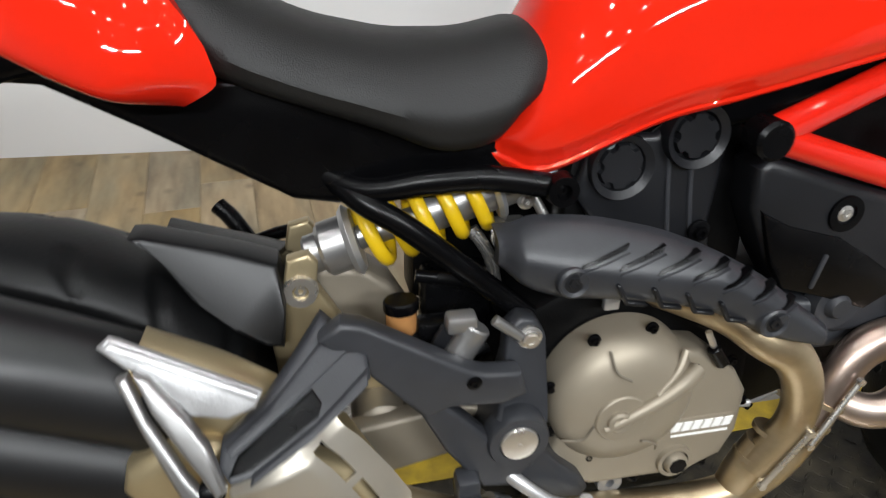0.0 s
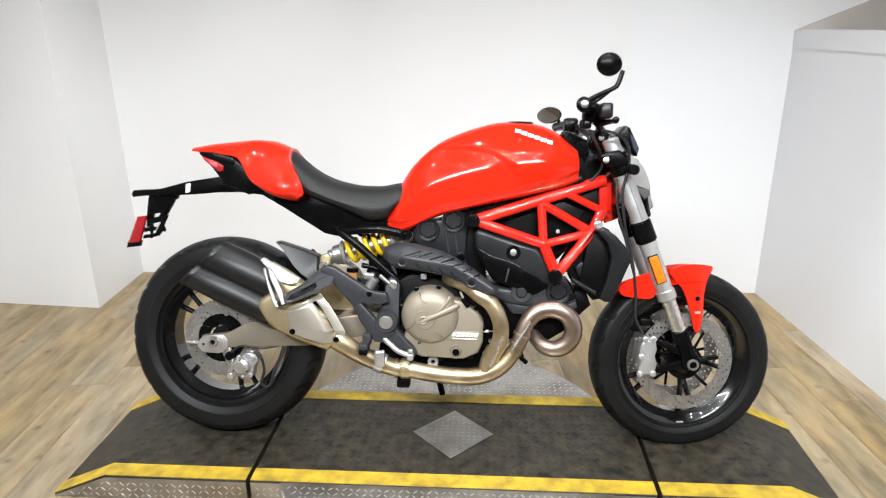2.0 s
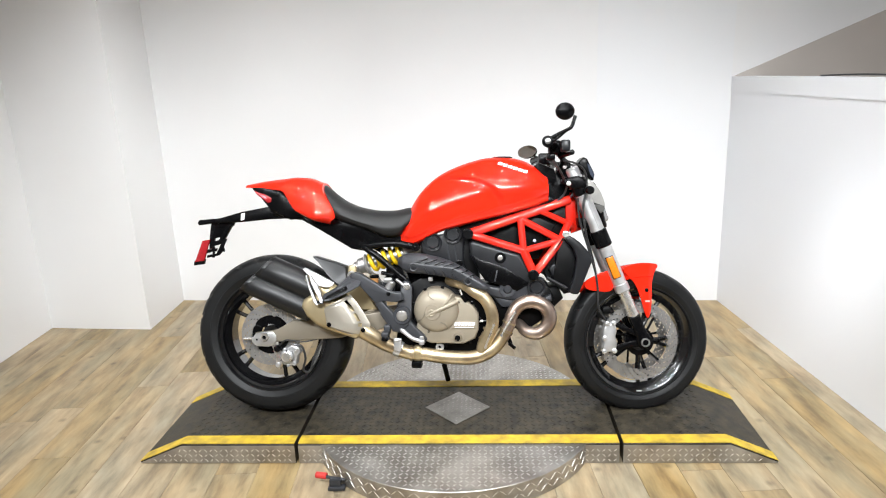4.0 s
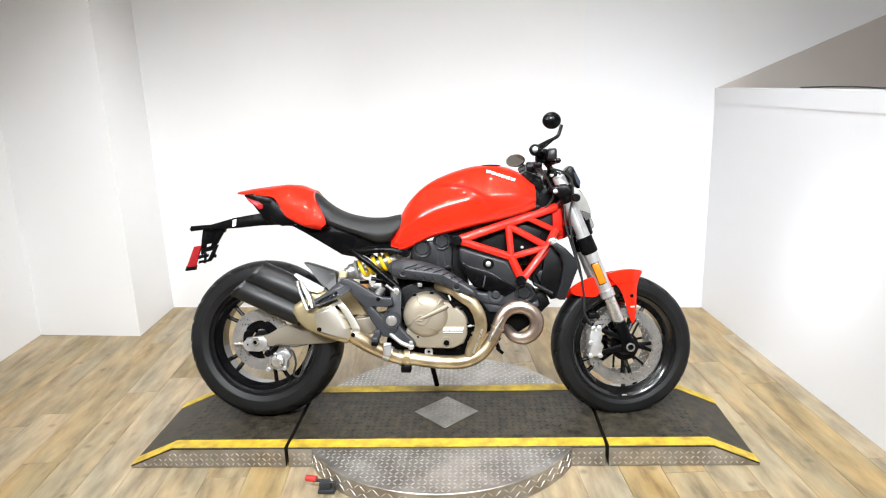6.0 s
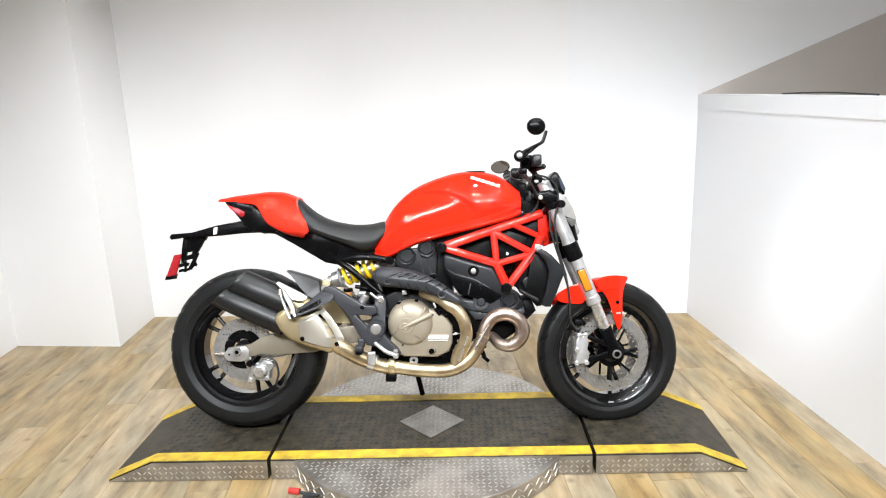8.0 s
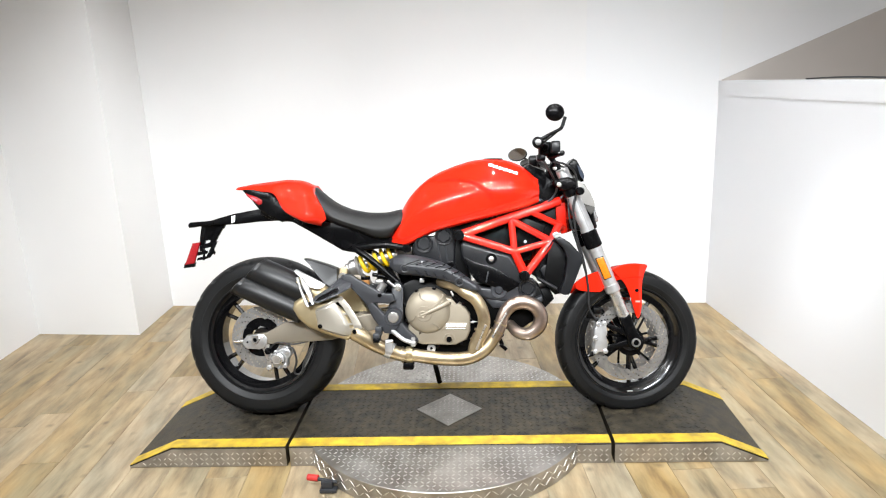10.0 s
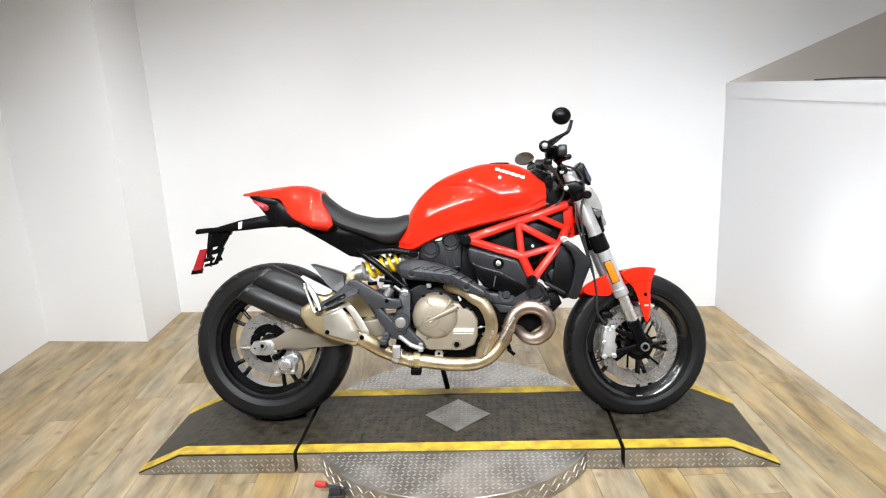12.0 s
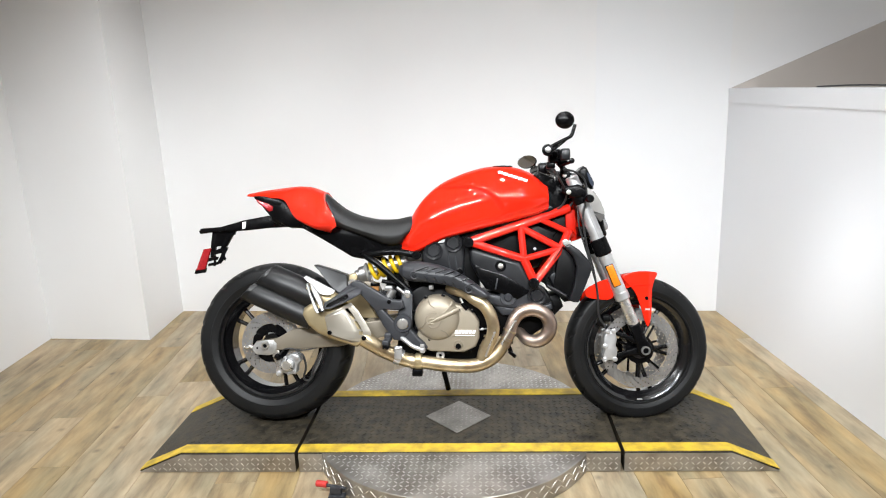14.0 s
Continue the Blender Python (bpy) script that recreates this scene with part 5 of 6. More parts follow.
def seat_warp(co, zt, zb, w, s):
    # the cushion narrows at the top and drops at the flanks
    q = (co.z - zb) / max(1e-6, zt - zb)
    co.y *= 1.0 - 0.28 * q ** 2
    # the front end leans back under its upper corner
    co.x -= 0.062 * s ** 7 * step(0.85, 0.0, q)
    # a soft crease along the flank
    co.y *= 1.0 + 0.03 * step(0.30, 0.42, q) * step(0.62, 0.46, q)
    return co


seat = part("seat", loft(-0.565, -0.14, [(-0.565, 0.936), (-0.543, 0.934), (-0.517, 0.916), (-0.487, 0.888), (-0.443, 0.854), (-0.384, 0.829), (-0.309, 0.814), (-0.234, 0.814), (-0.195, 0.824), (-0.17, 0.828), (-0.152, 0.818), (-0.14, 0.796)], [(-0.565, 0.85), (-0.50, 0.80), (-0.463, 0.780), (-0.435, 0.770), (-0.321, 0.730), (-0.264, 0.704), (-0.207, 0.706), (-0.165, 0.716), (-0.15, 0.728), (-0.14, 0.745)], [(-0.565, 0.065), (-0.5, 0.1), (-0.44, 0.12), (-0.3, 0.128), (-0.22, 0.124), (-0.17, 0.118), (-0.14, 0.098), (-0.127, 0.09)], 64, 48, 2.9, 0.5, seat_warp), SEAT, bike, "black vinyl rider seat")


def tail_warp(co, zt, zb, w, s):
    q = (co.z - zb) / max(1e-6, zt - zb)
    h = (0.22 - q) / 0.22
    if h > 0:
        co.y = math.copysign(w * max(0.0, 1 - h ** 4) ** (1 / 4) * (1 - 0.04 * h), co.y)
    co.x += 0.066 * s ** 5 * step(1.0, 0.22, q) * (0.45 + 0.55 * step(0.0, 0.2, q))
    co.y *= (1.0 - 0.42 * q ** 1.6) * (1.0 - 0.30 * (1 - q) * step(0.86, 1.0, s) ** 1.5)
    return co


tail = part("tail_cowl", loft(-0.846, -0.522, [(-0.846, 0.924), (-0.786, 0.936), (-0.706, 0.946), (-0.637, 0.953), (-0.58, 0.949), (-0.545, 0.936), (-0.522, 0.925)], [(-0.846, 0.913), (-0.75, 0.903), (-0.69, 0.899), (-0.662, 0.888), (-0.645, 0.846), (-0.632, 0.820), (-0.566, 0.782), (-0.522, 0.762)], [(-0.846, 0.03), (-0.79, 0.062), (-0.7, 0.098), (-0.64, 0.133), (-0.6, 0.157), (-0.522, 0.19)], 90, 56, 2.6, 0.22, tail_warp), RED, bike, "glossy red tail cowl")
part("cowl_script", slab([(-0.568, 0.843), (-0.546, 0.834), (-0.546, 0.8295), (-0.568, 0.8385)], -0.1432, -0.1, 0.001, 1), STEEL, tail, "small pale script mark")
part("tail_panel", slab([(-0.787, 0.903), (-0.69, 0.903), (-0.655, 0.87), (-0.632, 0.838), (-0.585, 0.812), (-0.591, 0.797), (-0.647, 0.783), (-0.702, 0.808), (-0.737, 0.834), (-0.77, 0.876)], -0.085, 0.085, 0.010, 3), BLACK, bike, "black plastic panel round the tail light")
lens = part("tail_light", slab([(-0.792, 0.903), (-0.775, 0.895), (-0.742, 0.884), (-0.721, 0.872), (-0.722, 0.856), (-0.736, 0.851), (-0.757, 0.868), (-0.780, 0.886)], -0.091, 0.091, 0.006, 3), RED_LENS, bike, "red tail light lens")
# the pinkish highlight on each side of the lens, painted as a pale piece
for f in (flip, lambda bm: bm):
    part("lens_insert", f(slab([(-0.768, 0.887), (-0.742, 0.876), (-0.738, 0.868), (-0.744, 0.866), (-0.756, 0.873)], -0.0945, -0.088, 0.002)), RED_GLINT, lens, "bright pink glint painted on the lens")
part("tail_liner", slab([(-0.800, 0.914), (-0.796, 0.904), (-0.772, 0.893), (-0.735, 0.882), (-0.69, 0.872), (-0.68, 0.89), (-0.72, 0.904), (-0.76, 0.913)], -0.086, 0.086, 0.004), BLACK, bike, "black liner under the tail cowl")
carrier = empty("plate_carrier")
carrier.parent = bike
tagged(carrier, "black number plate carrier arm with red reflector")
part("carrier_arm", slab([(-0.655, 0.80), (-0.66, 0.787), (-0.758, 0.784), (-0.858, 0.774), (-0.943, 0.77), (-1.0, 0.768), (-1.044, 0.762), (-1.05, 0.772), (-1.042, 0.784), (-0.957, 0.790), (-0.863, 0.816), (-0.76, 0.834), (-0.70, 0.83)], -0.035, 0.035, 0.006, 3), BLACK, carrier)
part("arm_band", slab([(-0.868, 0.780), (-0.866, 0.808), (-0.850, 0.812), (-0.853, 0.784)], -0.0375, 0.0375, 0.002), WHITE_MARK, carrier, "white tape band")
part("drop_plate", join(slab([(-1.003, 0.776), (-0.903, 0.778), (-0.912, 0.757), (-0.942, 0.748), (-0.985, 0.752), (-1.002, 0.757)], -0.014, 0.012, 0.003), slab([(-1.003, 0.762), (-0.984, 0.762), (-0.989, 0.72), (-0.998, 0.665), (-1.013, 0.664), (-1.009, 0.72)], -0.0145, 0.010, 0.003), slab([(-0.938, 0.768), (-0.912, 0.770), (-0.922, 0.748), (-0.942, 0.714), (-0.960, 0.688), (-0.972, 0.698), (-0.955, 0.728)], -0.0145, 0.010, 0.003), slab([(-0.998, 0.766), (-0.928, 0.768), (-0.945, 0.735), (-0.957, 0.712), (-0.997, 0.706)], -0.013, 0.004, 0.002), slab([(-1.004, 0.69), (-0.955, 0.705), (-0.965, 0.682), (-1.008, 0.672)], -0.018, 0.0, 0.002)), BLACK, carrier, "black open plate bracket")
part("pierced_bracket", join(slab([(-0.957, 0.705), (-0.928, 0.707), (-0.934, 0.692), (-0.951, 0.69)], -0.034, -0.026, 0.002), slab([(-0.934, 0.694), (-0.951, 0.692), (-0.975, 0.645), (-0.962, 0.638), (-0.949, 0.655), (-0.942, 0.652), (-0.938, 0.66), (-0.944, 0.672)], -0.034, -0.026, 0.002), slab([(-1.01, 0.664), (-0.972, 0.668), (-0.976, 0.655), (-1.012, 0.652)], -0.034, -0.02, 0.002), slab([(-1.012, 0.64), (-0.968, 0.648), (-0.972, 0.636), (-1.016, 0.628)], -0.034, -0.02, 0.002), rod((-0.988, -0.03, 0.63), (-0.984, -0.03, 0.672), 0.005)), BLACK, carrier, "black pierced plate bracket")
part("reflector", slab([(-1.032, 0.699), (-1.001, 0.704), (-1.027, 0.617), (-1.066, 0.611)], -0.034, -0.02, 0.003), RED_LENS, carrier, "red oblong reflector")
part("reflector_mount", slab([(-1.068, 0.617), (-1.026, 0.622), (-1.031, 0.602), (-1.073, 0.597)], -0.032, -0.01, 0.003), BLACK, carrier)
part("reflector_strut", rod((-1.03, -0.02, 0.65), (-0.99, -0.01, 0.66), 0.006), BLACK, carrier)

# fuel tank
T_TOP = [(-0.216, 0.712), (-0.205, 0.752), (-0.19, 0.795), (-0.159, 0.860), (-0.1, 0.926), (-0.041, 0.966), (0.032, 0.996), (0.112, 1.019), (0.18, 1.023), (0.25, 1.016), (0.30, 0.995), (0.335, 0.972), (0.352, 0.955), (0.362, 0.94)]
T_BOT = [(-0.216, 0.700), (-0.205, 0.681), (-0.177, 0.675), (-0.145, 0.682), (-0.111, 0.702), (-0.044, 0.735), (0.044, 0.757), (0.12, 0.778), (0.185, 0.793), (0.30, 0.823), (0.345, 0.836), (0.362, 0.85)]
T_WID = [(-0.216, 0.06), (-0.20, 0.095), (-0.18, 0.114), (-0.1, 0.137), (0.0, 0.162), (0.1, 0.172), (0.2, 0.168), (0.28, 0.155), (0.33, 0.138), (0.355, 0.118), (0.362, 0.10)]


def tank_warp(co, zt, zb, w, s):
    d = co.z - zb
    q = d / max(1e-6, zt - zb)
    side = math.copysign(1, co.y)
    # flat flanks that run straight down to the rim
    h = (0.36 - q) / 0.36
    if h > 0:
        co.y = side * w * max(0.0, 1 - h ** 6) ** (1 / 6) * (1 - 0.12 * h)
    # narrower shoulders towards the top
    co.y *= 1 - 0.30 * step(0.45, 1.0, q)
    # knee recess behind a raised front shoulder
    f = (max(0, co.x - 0.02) / 0.16) ** 2.2 + (max(0, co.z - 0.84) / 0.10) ** 2.2
    knee = step(1.25, 0.78, f) * step(-0.17, 0.0, co.x) * step(0.02, 0.10, d)
    co.y -= side * 0.021 * knee if abs(co.y) > 0.05 else 0
    # pressed lip along the lower rim
    if abs(co.y) > 0.6 * w and q < 0.5:
        co.y -= side * 0.005 * step(0.014, 0.018, d) * step(0.04, 0.026, d)
    return co


tank = part("fuel_tank", loft(-0.216, 0.362, T_TOP, T_BOT, T_WID, 150, 120, 2.5, 0.36, tank_warp), RED, bike, "glossy red sculpted fuel tank")
# name on the tank shoulder: six pale blocks
for k in range(6):
    x = 0.178 + k * 0.019
    z = 0.994 - k * 0.0062
    bm = box(-0.0084, 0.0084, -0.001, 0.0008, -0.0068, 0.0068, 0.0004, 1)
    part("letter_block", moved(bm, Matrix.Translation((x, -0.1165 + 0.0012 * k, z)) @ pose(0, 0, 0, -38, 12, 0)), WHITE_MARK, tank, "pale block of the tank lettering")
part("filler_neck", lathe([(0, 0), (0, 0.04), (0.004, 0.04), (0.006, 0.034), (0.006, 0)], 28, (0.19, 0, 1.018), "Z"), BLACK, bike, "round fuel filler cap")
part("ignition_cover", slab([(0.31, 0.985), (0.33, 0.998), (0.39, 0.972), (0.40, 0.93), (0.385, 0.90), (0.36, 0.93)], -0.055, 0.055, 0.01), BLACK, bike, "black plastic ignition surround")

part("head_cover", slab([(0.335, 0.955), (0.39, 0.96), (0.445, 0.91), (0.45, 0.84), (0.36, 0.835)], -0.05, 0.05, 0.008, 3), BLACK, bike, "black plastic cover behind the steering head")
part("tank_base", slab([(-0.02, 0.70), (0.03, 0.775), (0.22, 0.822), (0.37, 0.865), (0.385, 0.85), (0.30, 0.80), (0.12, 0.745)], -0.088, 0.088, 0.006), BLACK, bike, "black tray below the fuel tank")

# trellis frame
fr = empty("trellis_frame")
fr.parent = bike
tagged(fr, "bright red tubular steel trellis frame")
nA, nB, nC, nD, nE = (0.058, -0.138, 0.727), (0.304, -0.145, 0.57), (0.255, -0.105, 0.781), (0.265, -0.13, 0.66), (0.408, -0.10, 0.697)
nH, nL, nM, nF = (0.448, -0.06, 0.853), (0.457, -0.045, 0.745), (0.33, -0.09, 0.812), (0.44, -0.075, 0.76)
for a, b, r in ((nA, nH, 0.0175), (nA, nD, 0.0155), (nD, nB, 0.0165), (nC, nD, 0.0135), (nC, nE, 0.0135), (nD, nE, 0.0125), (nB, nE, 0.0155), (nE, nF, 0.0155), (nM, nF, 0.0115), (nF, nL, 0.0155)):
    part("tube", rod(a, b, r, 16), FRAME_RED, fr)
    part("tube", flip(rod(a, b, r, 16)), FRAME_RED, fr)
part("steering_head", moved(lathe([(-0.075, 0), (-0.075, 0.03), (-0.07, 0.033), (0.07, 0.033), (0.075, 0.03), (0.075, 0)], 28, (0, 0, 0), "Z"), Matrix.Translation((0.462, 0, 0.80)) @ pose(0, 0, 0, 0, -24, 0)), FRAME_RED, fr)
part("head_gusset", mirrored(slab([(0.43, 0.85), (0.47, 0.845), (0.478, 0.73), (0.455, 0.72), (0.435, 0.765)], -0.055, -0.03, 0.006)), FRAME_RED, fr)
for p, r in ((nA, 0.021), (nB, 0.020)):
    for s in (1, -1):
        part("frame_bolt_cap", lathe([(-0.026, 0), (-0.026, r * 0.8), (-0.022, r), (0.01, r), (0.01, 0)], 24, (p[0] - 0.004, p[1], p[2])) if s == 1 else flip(lathe([(-0.026, 0), (-0.026, r * 0.8), (-0.022, r), (0.01, r), (0.01, 0)], 24, (p[0] - 0.004, p[1], p[2]))), BLACK, fr, "black frame bolt cap")
part("head_box", slab([(0.29, 0.79), (0.34, 0.825), (0.44, 0.84), (0.455, 0.75), (0.40, 0.70), (0.29, 0.66)], -0.04, 0.04, 0.01), ENGINE_BLACK, fr, "black box inside the frame")
part("front_bolt", bolt((0.424, -0.12, 0.722), 0.0125, 0.012, hexed=False), STEEL, fr, "bright round bolt")
part("inner_clip", bolt((0.31, -0.085, 0.695), 0.006, 0.008), ALU, fr)

# radiator with side deflectors
rad = part("radiator", slab([(0.40, 0.70), (0.46, 0.705), (0.49, 0.62), (0.47, 0.50), (0.42, 0.49), (0.375, 0.54)], -0.115, 0.115, 0.01), ENGINE_BLACK, bike, "black radiator")
DUCT = [(0.412, 0.706), (0.375, 0.645), (0.340, 0.574), (0.353, 0.55), (0.41, 0.515), (0.448, 0.50), (0.466, 0.60), (0.462, 0.65), (0.437, 0.69)]


def duct_shell():
    """The open side duct: a rim that runs inwards to a floor."""
    bm = bmesh.new()
    mid = Vector((0.41, 0.60))
    rows = []
    for y, grow in ((-0.124, 1.0), (-0.128, 1.03), (-0.13, 1.0), (-0.125, 0.955), (-0.085, 0.90)):
        rows.append([bm.verts.new((mid.x + (x - mid.x) * grow, y, mid.y + (z - mid.y) * grow)) for x, z in DUCT])
    n = len(DUCT)
    for p, q in zip(rows, rows[1:]):
        for k in range(n):
            bm.faces.new((p[k], p[(k + 1) % n], q[(k + 1) % n], q[k]))
    bm.faces.new(rows[-1])
    return bm


for s in (0, 1):
    bm = slab([(0.418, 0.708), (0.437, 0.717), (0.472, 0.694), (0.516, 0.645), (0.518, 0.618), (0.486, 0.535), (0.468, 0.494), (0.448, 0.494), (0.432, 0.503), (0.452, 0.56), (0.462, 0.63), (0.448, 0.672), (0.43, 0.69)], -0.152, -0.118, 0.006, 3)
    part("deflector", flip(bm) if s else bm, COVER, rad, "dark radiator deflector")
    part("duct", flip(duct_shell()) if s else duct_shell(), ENGINE_BLACK, rad, "open black radiator duct")
    bm = slab([(0.362, 0.588), (0.375, 0.605), (0.398, 0.612), (0.435, 0.575), (0.44, 0.555), (0.376, 0.556)], -0.108, -0.08, 0.008, 3)
    part("duct_block", flip(bm) if s else bm, COVER, rad, "grey block inside the duct")
    bm = rod((0.352, -0.122, 0.556), (0.425, -0.125, 0.515), 0.007)
    part("duct_bracket", flip(bm) if s else bm, COVER, rad)
part("oil_cooler", slab([(0.31, 0.50), (0.40, 0.52), (0.42, 0.47), (0.38, 0.43), (0.31, 0.44)], -0.09, 0.09, 0.01), ENGINE_BLACK, bike, "black oil cooler below the radiator")
part("horn", lathe([(-0.02, 0), (-0.02, 0.03), (0.0, 0.035), (0.02, 0.02), (0.02, 0)], 24, (0.30, -0.03, 0.40)), BLACK, bike)

# front fork
fork = empty("front_fork")
fork.parent = bike
tagged(fork, "silver upside-down front fork in black yokes")
FT, FB = Vector((0.460, 0, 0.945)), Vector((0.708, 0, 0.345))
FY = 0.1


def on_fork(z, y=-FY):
    t = (z - FT.z) / (FB.z - FT.z)
    p = FT + (FB - FT) * t
    return Vector((p.x, y, z))


for s in (-1, 1):
    leg = part("fork_leg", join(rod(on_fork(0.945, s * FY), on_fork(0.655, s * FY), 0.0265, 28)), ALU, fork, "silver fork outer tube")
    part("fork_collar", rod(on_fork(0.735, s * FY), on_fork(0.672, s * FY), 0.032, 28), BLACK, leg)
    part("fork_lower", join(rod(on_fork(0.675, s * FY), on_fork(0.505, s * FY), 0.0255, 28), rod(on_fork(0.53, s * FY), on_fork(0.498, s * FY), 0.0285, 28)), ALU, leg, "silver fork tube")
    part("slider", rod(on_fork(0.50, s * FY), on_fork(0.39, s * FY), 0.0215, 24), STEEL, leg, "polished slider")
    foot = slab([(0.661, 0.40), (0.703, 0.414), (0.728, 0.348), (0.748, 0.322), (0.751, 0.296), (0.735, 0.279), (0.71, 0.279), (0.694, 0.296), (0.688, 0.335)], s * FY - 0.024, s * FY + 0.02, 0.01, 3)
    part("axle_foot", foot, BLACK, leg, "black axle foot")
    part("yoke_clamp", rod(on_fork(0.932, s * FY), on_fork(0.872, s * FY), 0.0325, 28), BLACK, leg, "black yoke clamp")
    cap_bm = rod(on_fork(0.975, s * FY), on_fork(0.94, s * FY), 0.0245, 24)
    part("fork_cap", cap_bm, ALU, leg, "silver fork cap")
part("fork_line", join(rod(on_fork(0.86, -FY - 0.027) + Vector((0.004, 0, 0)), on_fork(0.74, -FY - 0.027) + Vector((0.004, 0, 0)), 0.0012, 6)), DISC_STEEL, fork)
part("axle_end", lathe([(-0.132, 0.0115), (-0.132, 0.0155), (-0.129, 0.017), (-0.10, 0.017), (-0.10, 0.0115)], 28, FAX, closed=True), DISC_STEEL, fork, "hollow steel axle end")
part("axle", rod((FAX[0], -0.125, FAX[2]), (FAX[0], 0.125, FAX[2]), 0.0125), BLACK, fork)
part("upper_yoke", join(slab([(0.415, 0.935), (0.41, 0.915), (0.45, 0.892), (0.50, 0.898), (0.505, 0.925), (0.47, 0.945)], -0.14, 0.14, 0.01, 3)), BLACK, fork, "black upper yoke")
part("lower_yoke", slab([(0.47, 0.78), (0.475, 0.745), (0.53, 0.735), (0.565, 0.75), (0.55, 0.785)], -0.11, 0.11, 0.01, 3), BLACK, fork, "black lower yoke")
part("yoke_bolt", bolt((0.433, -0.141, 0.915), 0.009, 0.008), STEEL, fork)
part("side_reflector", moved(box(-0.0135, 0.0135, -0.134, -0.128, -0.042, 0.042, 0.003), Matrix.Translation((0.601, 0, 0.594)) @ pose(0, 0, 0, 0, -22, 0)), ORANGE, fork, "orange oblong reflector")
part("reflector_base", moved(box(-0.0155, 0.0155, -0.13, -0.12, -0.045, 0.045, 0.003), Matrix.Translation((0.601, 0, 0.594)) @ pose(0, 0, 0, 0, -22, 0)), BLACK, fork)
for s in (0, 1):
    bm = join(slab([(0.577, 0.374), (0.613, 0.374), (0.619, 0.345), (0.614, 0.325), (0.620, 0.30), (0.618, 0.276), (0.60, 0.265), (0.575, 0.262), (0.565, 0.279), (0.571, 0.30), (0.566, 0.325), (0.569, 0.356)], -0.116, -0.075, 0.007, 3), slab([(0.58, 0.365), (0.605, 0.365), (0.61, 0.28), (0.578, 0.272)], -0.09, -0.03, 0.006))
    c = part("front_caliper", flip(bm) if s else bm, ALU, fork, "silver radial front brake caliper")
    for bx, bz in ((0.583, 0.376), (0.573, 0.32), (0.572, 0.268), (0.61, 0.27), (0.606, 0.378)):
        b2 = bolt((bx, -0.114, bz), 0.0095, 0.012)
        part("caliper_bolt", flip(b2) if s else b2, ALU, c)
    bm = join(slab([(0.605, 0.366), (0.616, 0.378), (0.66, 0.362), (0.71, 0.34), (0.715, 0.318), (0.69, 0.325), (0.655, 0.344)], -0.112, -0.094, 0.005), slab([(0.606, 0.284), (0.66, 0.303), (0.70, 0.318), (0.72, 0.305), (0.715, 0.286), (0.66, 0.281), (0.612, 0.264)], -0.114, -0.094, 0.005))
    part("caliper_arm", flip(bm) if s else bm, BLACK, fork, "black caliper bracket arm")
part("wheel_sensor", join(box(0.55, 0.575, -0.08, -0.05, 0.39, 0.42, 0.006), box(0.57, 0.60, -0.09, -0.06, 0.41, 0.435, 0.006)), ENGINE_BLACK, fork)

# front mudguard: a shell over the tyre with a long side blade
guard_bm = bmesh.new()
rows = []
for i in range(29):
    a = radians(112 - i * (112 - 83) / 28)
    row = []
    for j in range(13):
        u = (j - 6) / 6
        r = 0.288 - 0.04 * abs(u) ** 2.6 + 0.003 * (1 - abs(u))
        row.append(guard_bm.verts.new((FAX[0] + r * math.cos(a), u * 0.078 - 0.012, FAX[2] + r * math.sin(a))))
    rows.append(row)
for a, b in zip(rows, rows[1:]):
    for j in range(12):
        guard_bm.faces.new((a[j], a[j + 1], b[j + 1], b[j]))
bmesh.ops.solidify(guard_bm, geom=guard_bm.faces[:], thickness=0.004)
mud = part("front_mudguard", guard_bm, RED, bike, "glossy red front mudguard")
for s in (0, 1):
    bm = slab(rounded([(0.638, 0.582), (0.66, 0.598), (0.70, 0.606), (0.745, 0.605), (0.770, 0.597), (0.757, 0.565), (0.749, 0.52), (0.748, 0.44), (0.739, 0.397), (0.727, 0.401), (0.706, 0.47), (0.684, 0.525), (0.655, 0.558)]), -0.088, -0.078, 0.0025, 2)
    part("mudguard_blade", moved(flip(bm), pose(0, -0.02, -0.035)) if s else bm, RED, mud, "red side blade")
    bm = slab(rounded([(0.494, 0.538), (0.53, 0.560), (0.56, 0.572), (0.592, 0.577), (0.604, 0.55), (0.604, 0.518), (0.588, 0.498), (0.54, 0.499), (0.502, 0.507), (0.490, 0.522)]), -0.083, -0.075, 0.0025, 2)
    part("mudguard_flap", moved(flip(bm), pose(0, -0.05, -0.03)) if s else bm, RED, mud)
STEER = pose(*FAX) @ pose(0, 0, 0, 0, 0, 6) @ pose(-FAX[0], 0, -FAX[2])
front_wheel.matrix_local = pose(0.712, -0.004, 0.2965, 0, 0, 7) @ pose(-FAX[0], 0, -FAX[2])
rear_wheel.matrix_local = pose(-0.734, -0.010, 0.320, -2.5, 0, -2.5) @ pose(-RAX[0], 0, -RAX[2])
mud.matrix_local = STEER
part("mudguard_bolt", bolt((0.728, -0.089, 0.502), 0.007, 0.004), BLACK, mud)
part("mudguard_mark", slab([(0.723, 0.462), (0.741, 0.462), (0.741, 0.4555), (0.723, 0.4555)], -0.0892, -0.086, 0), PINK_MARK, mud)

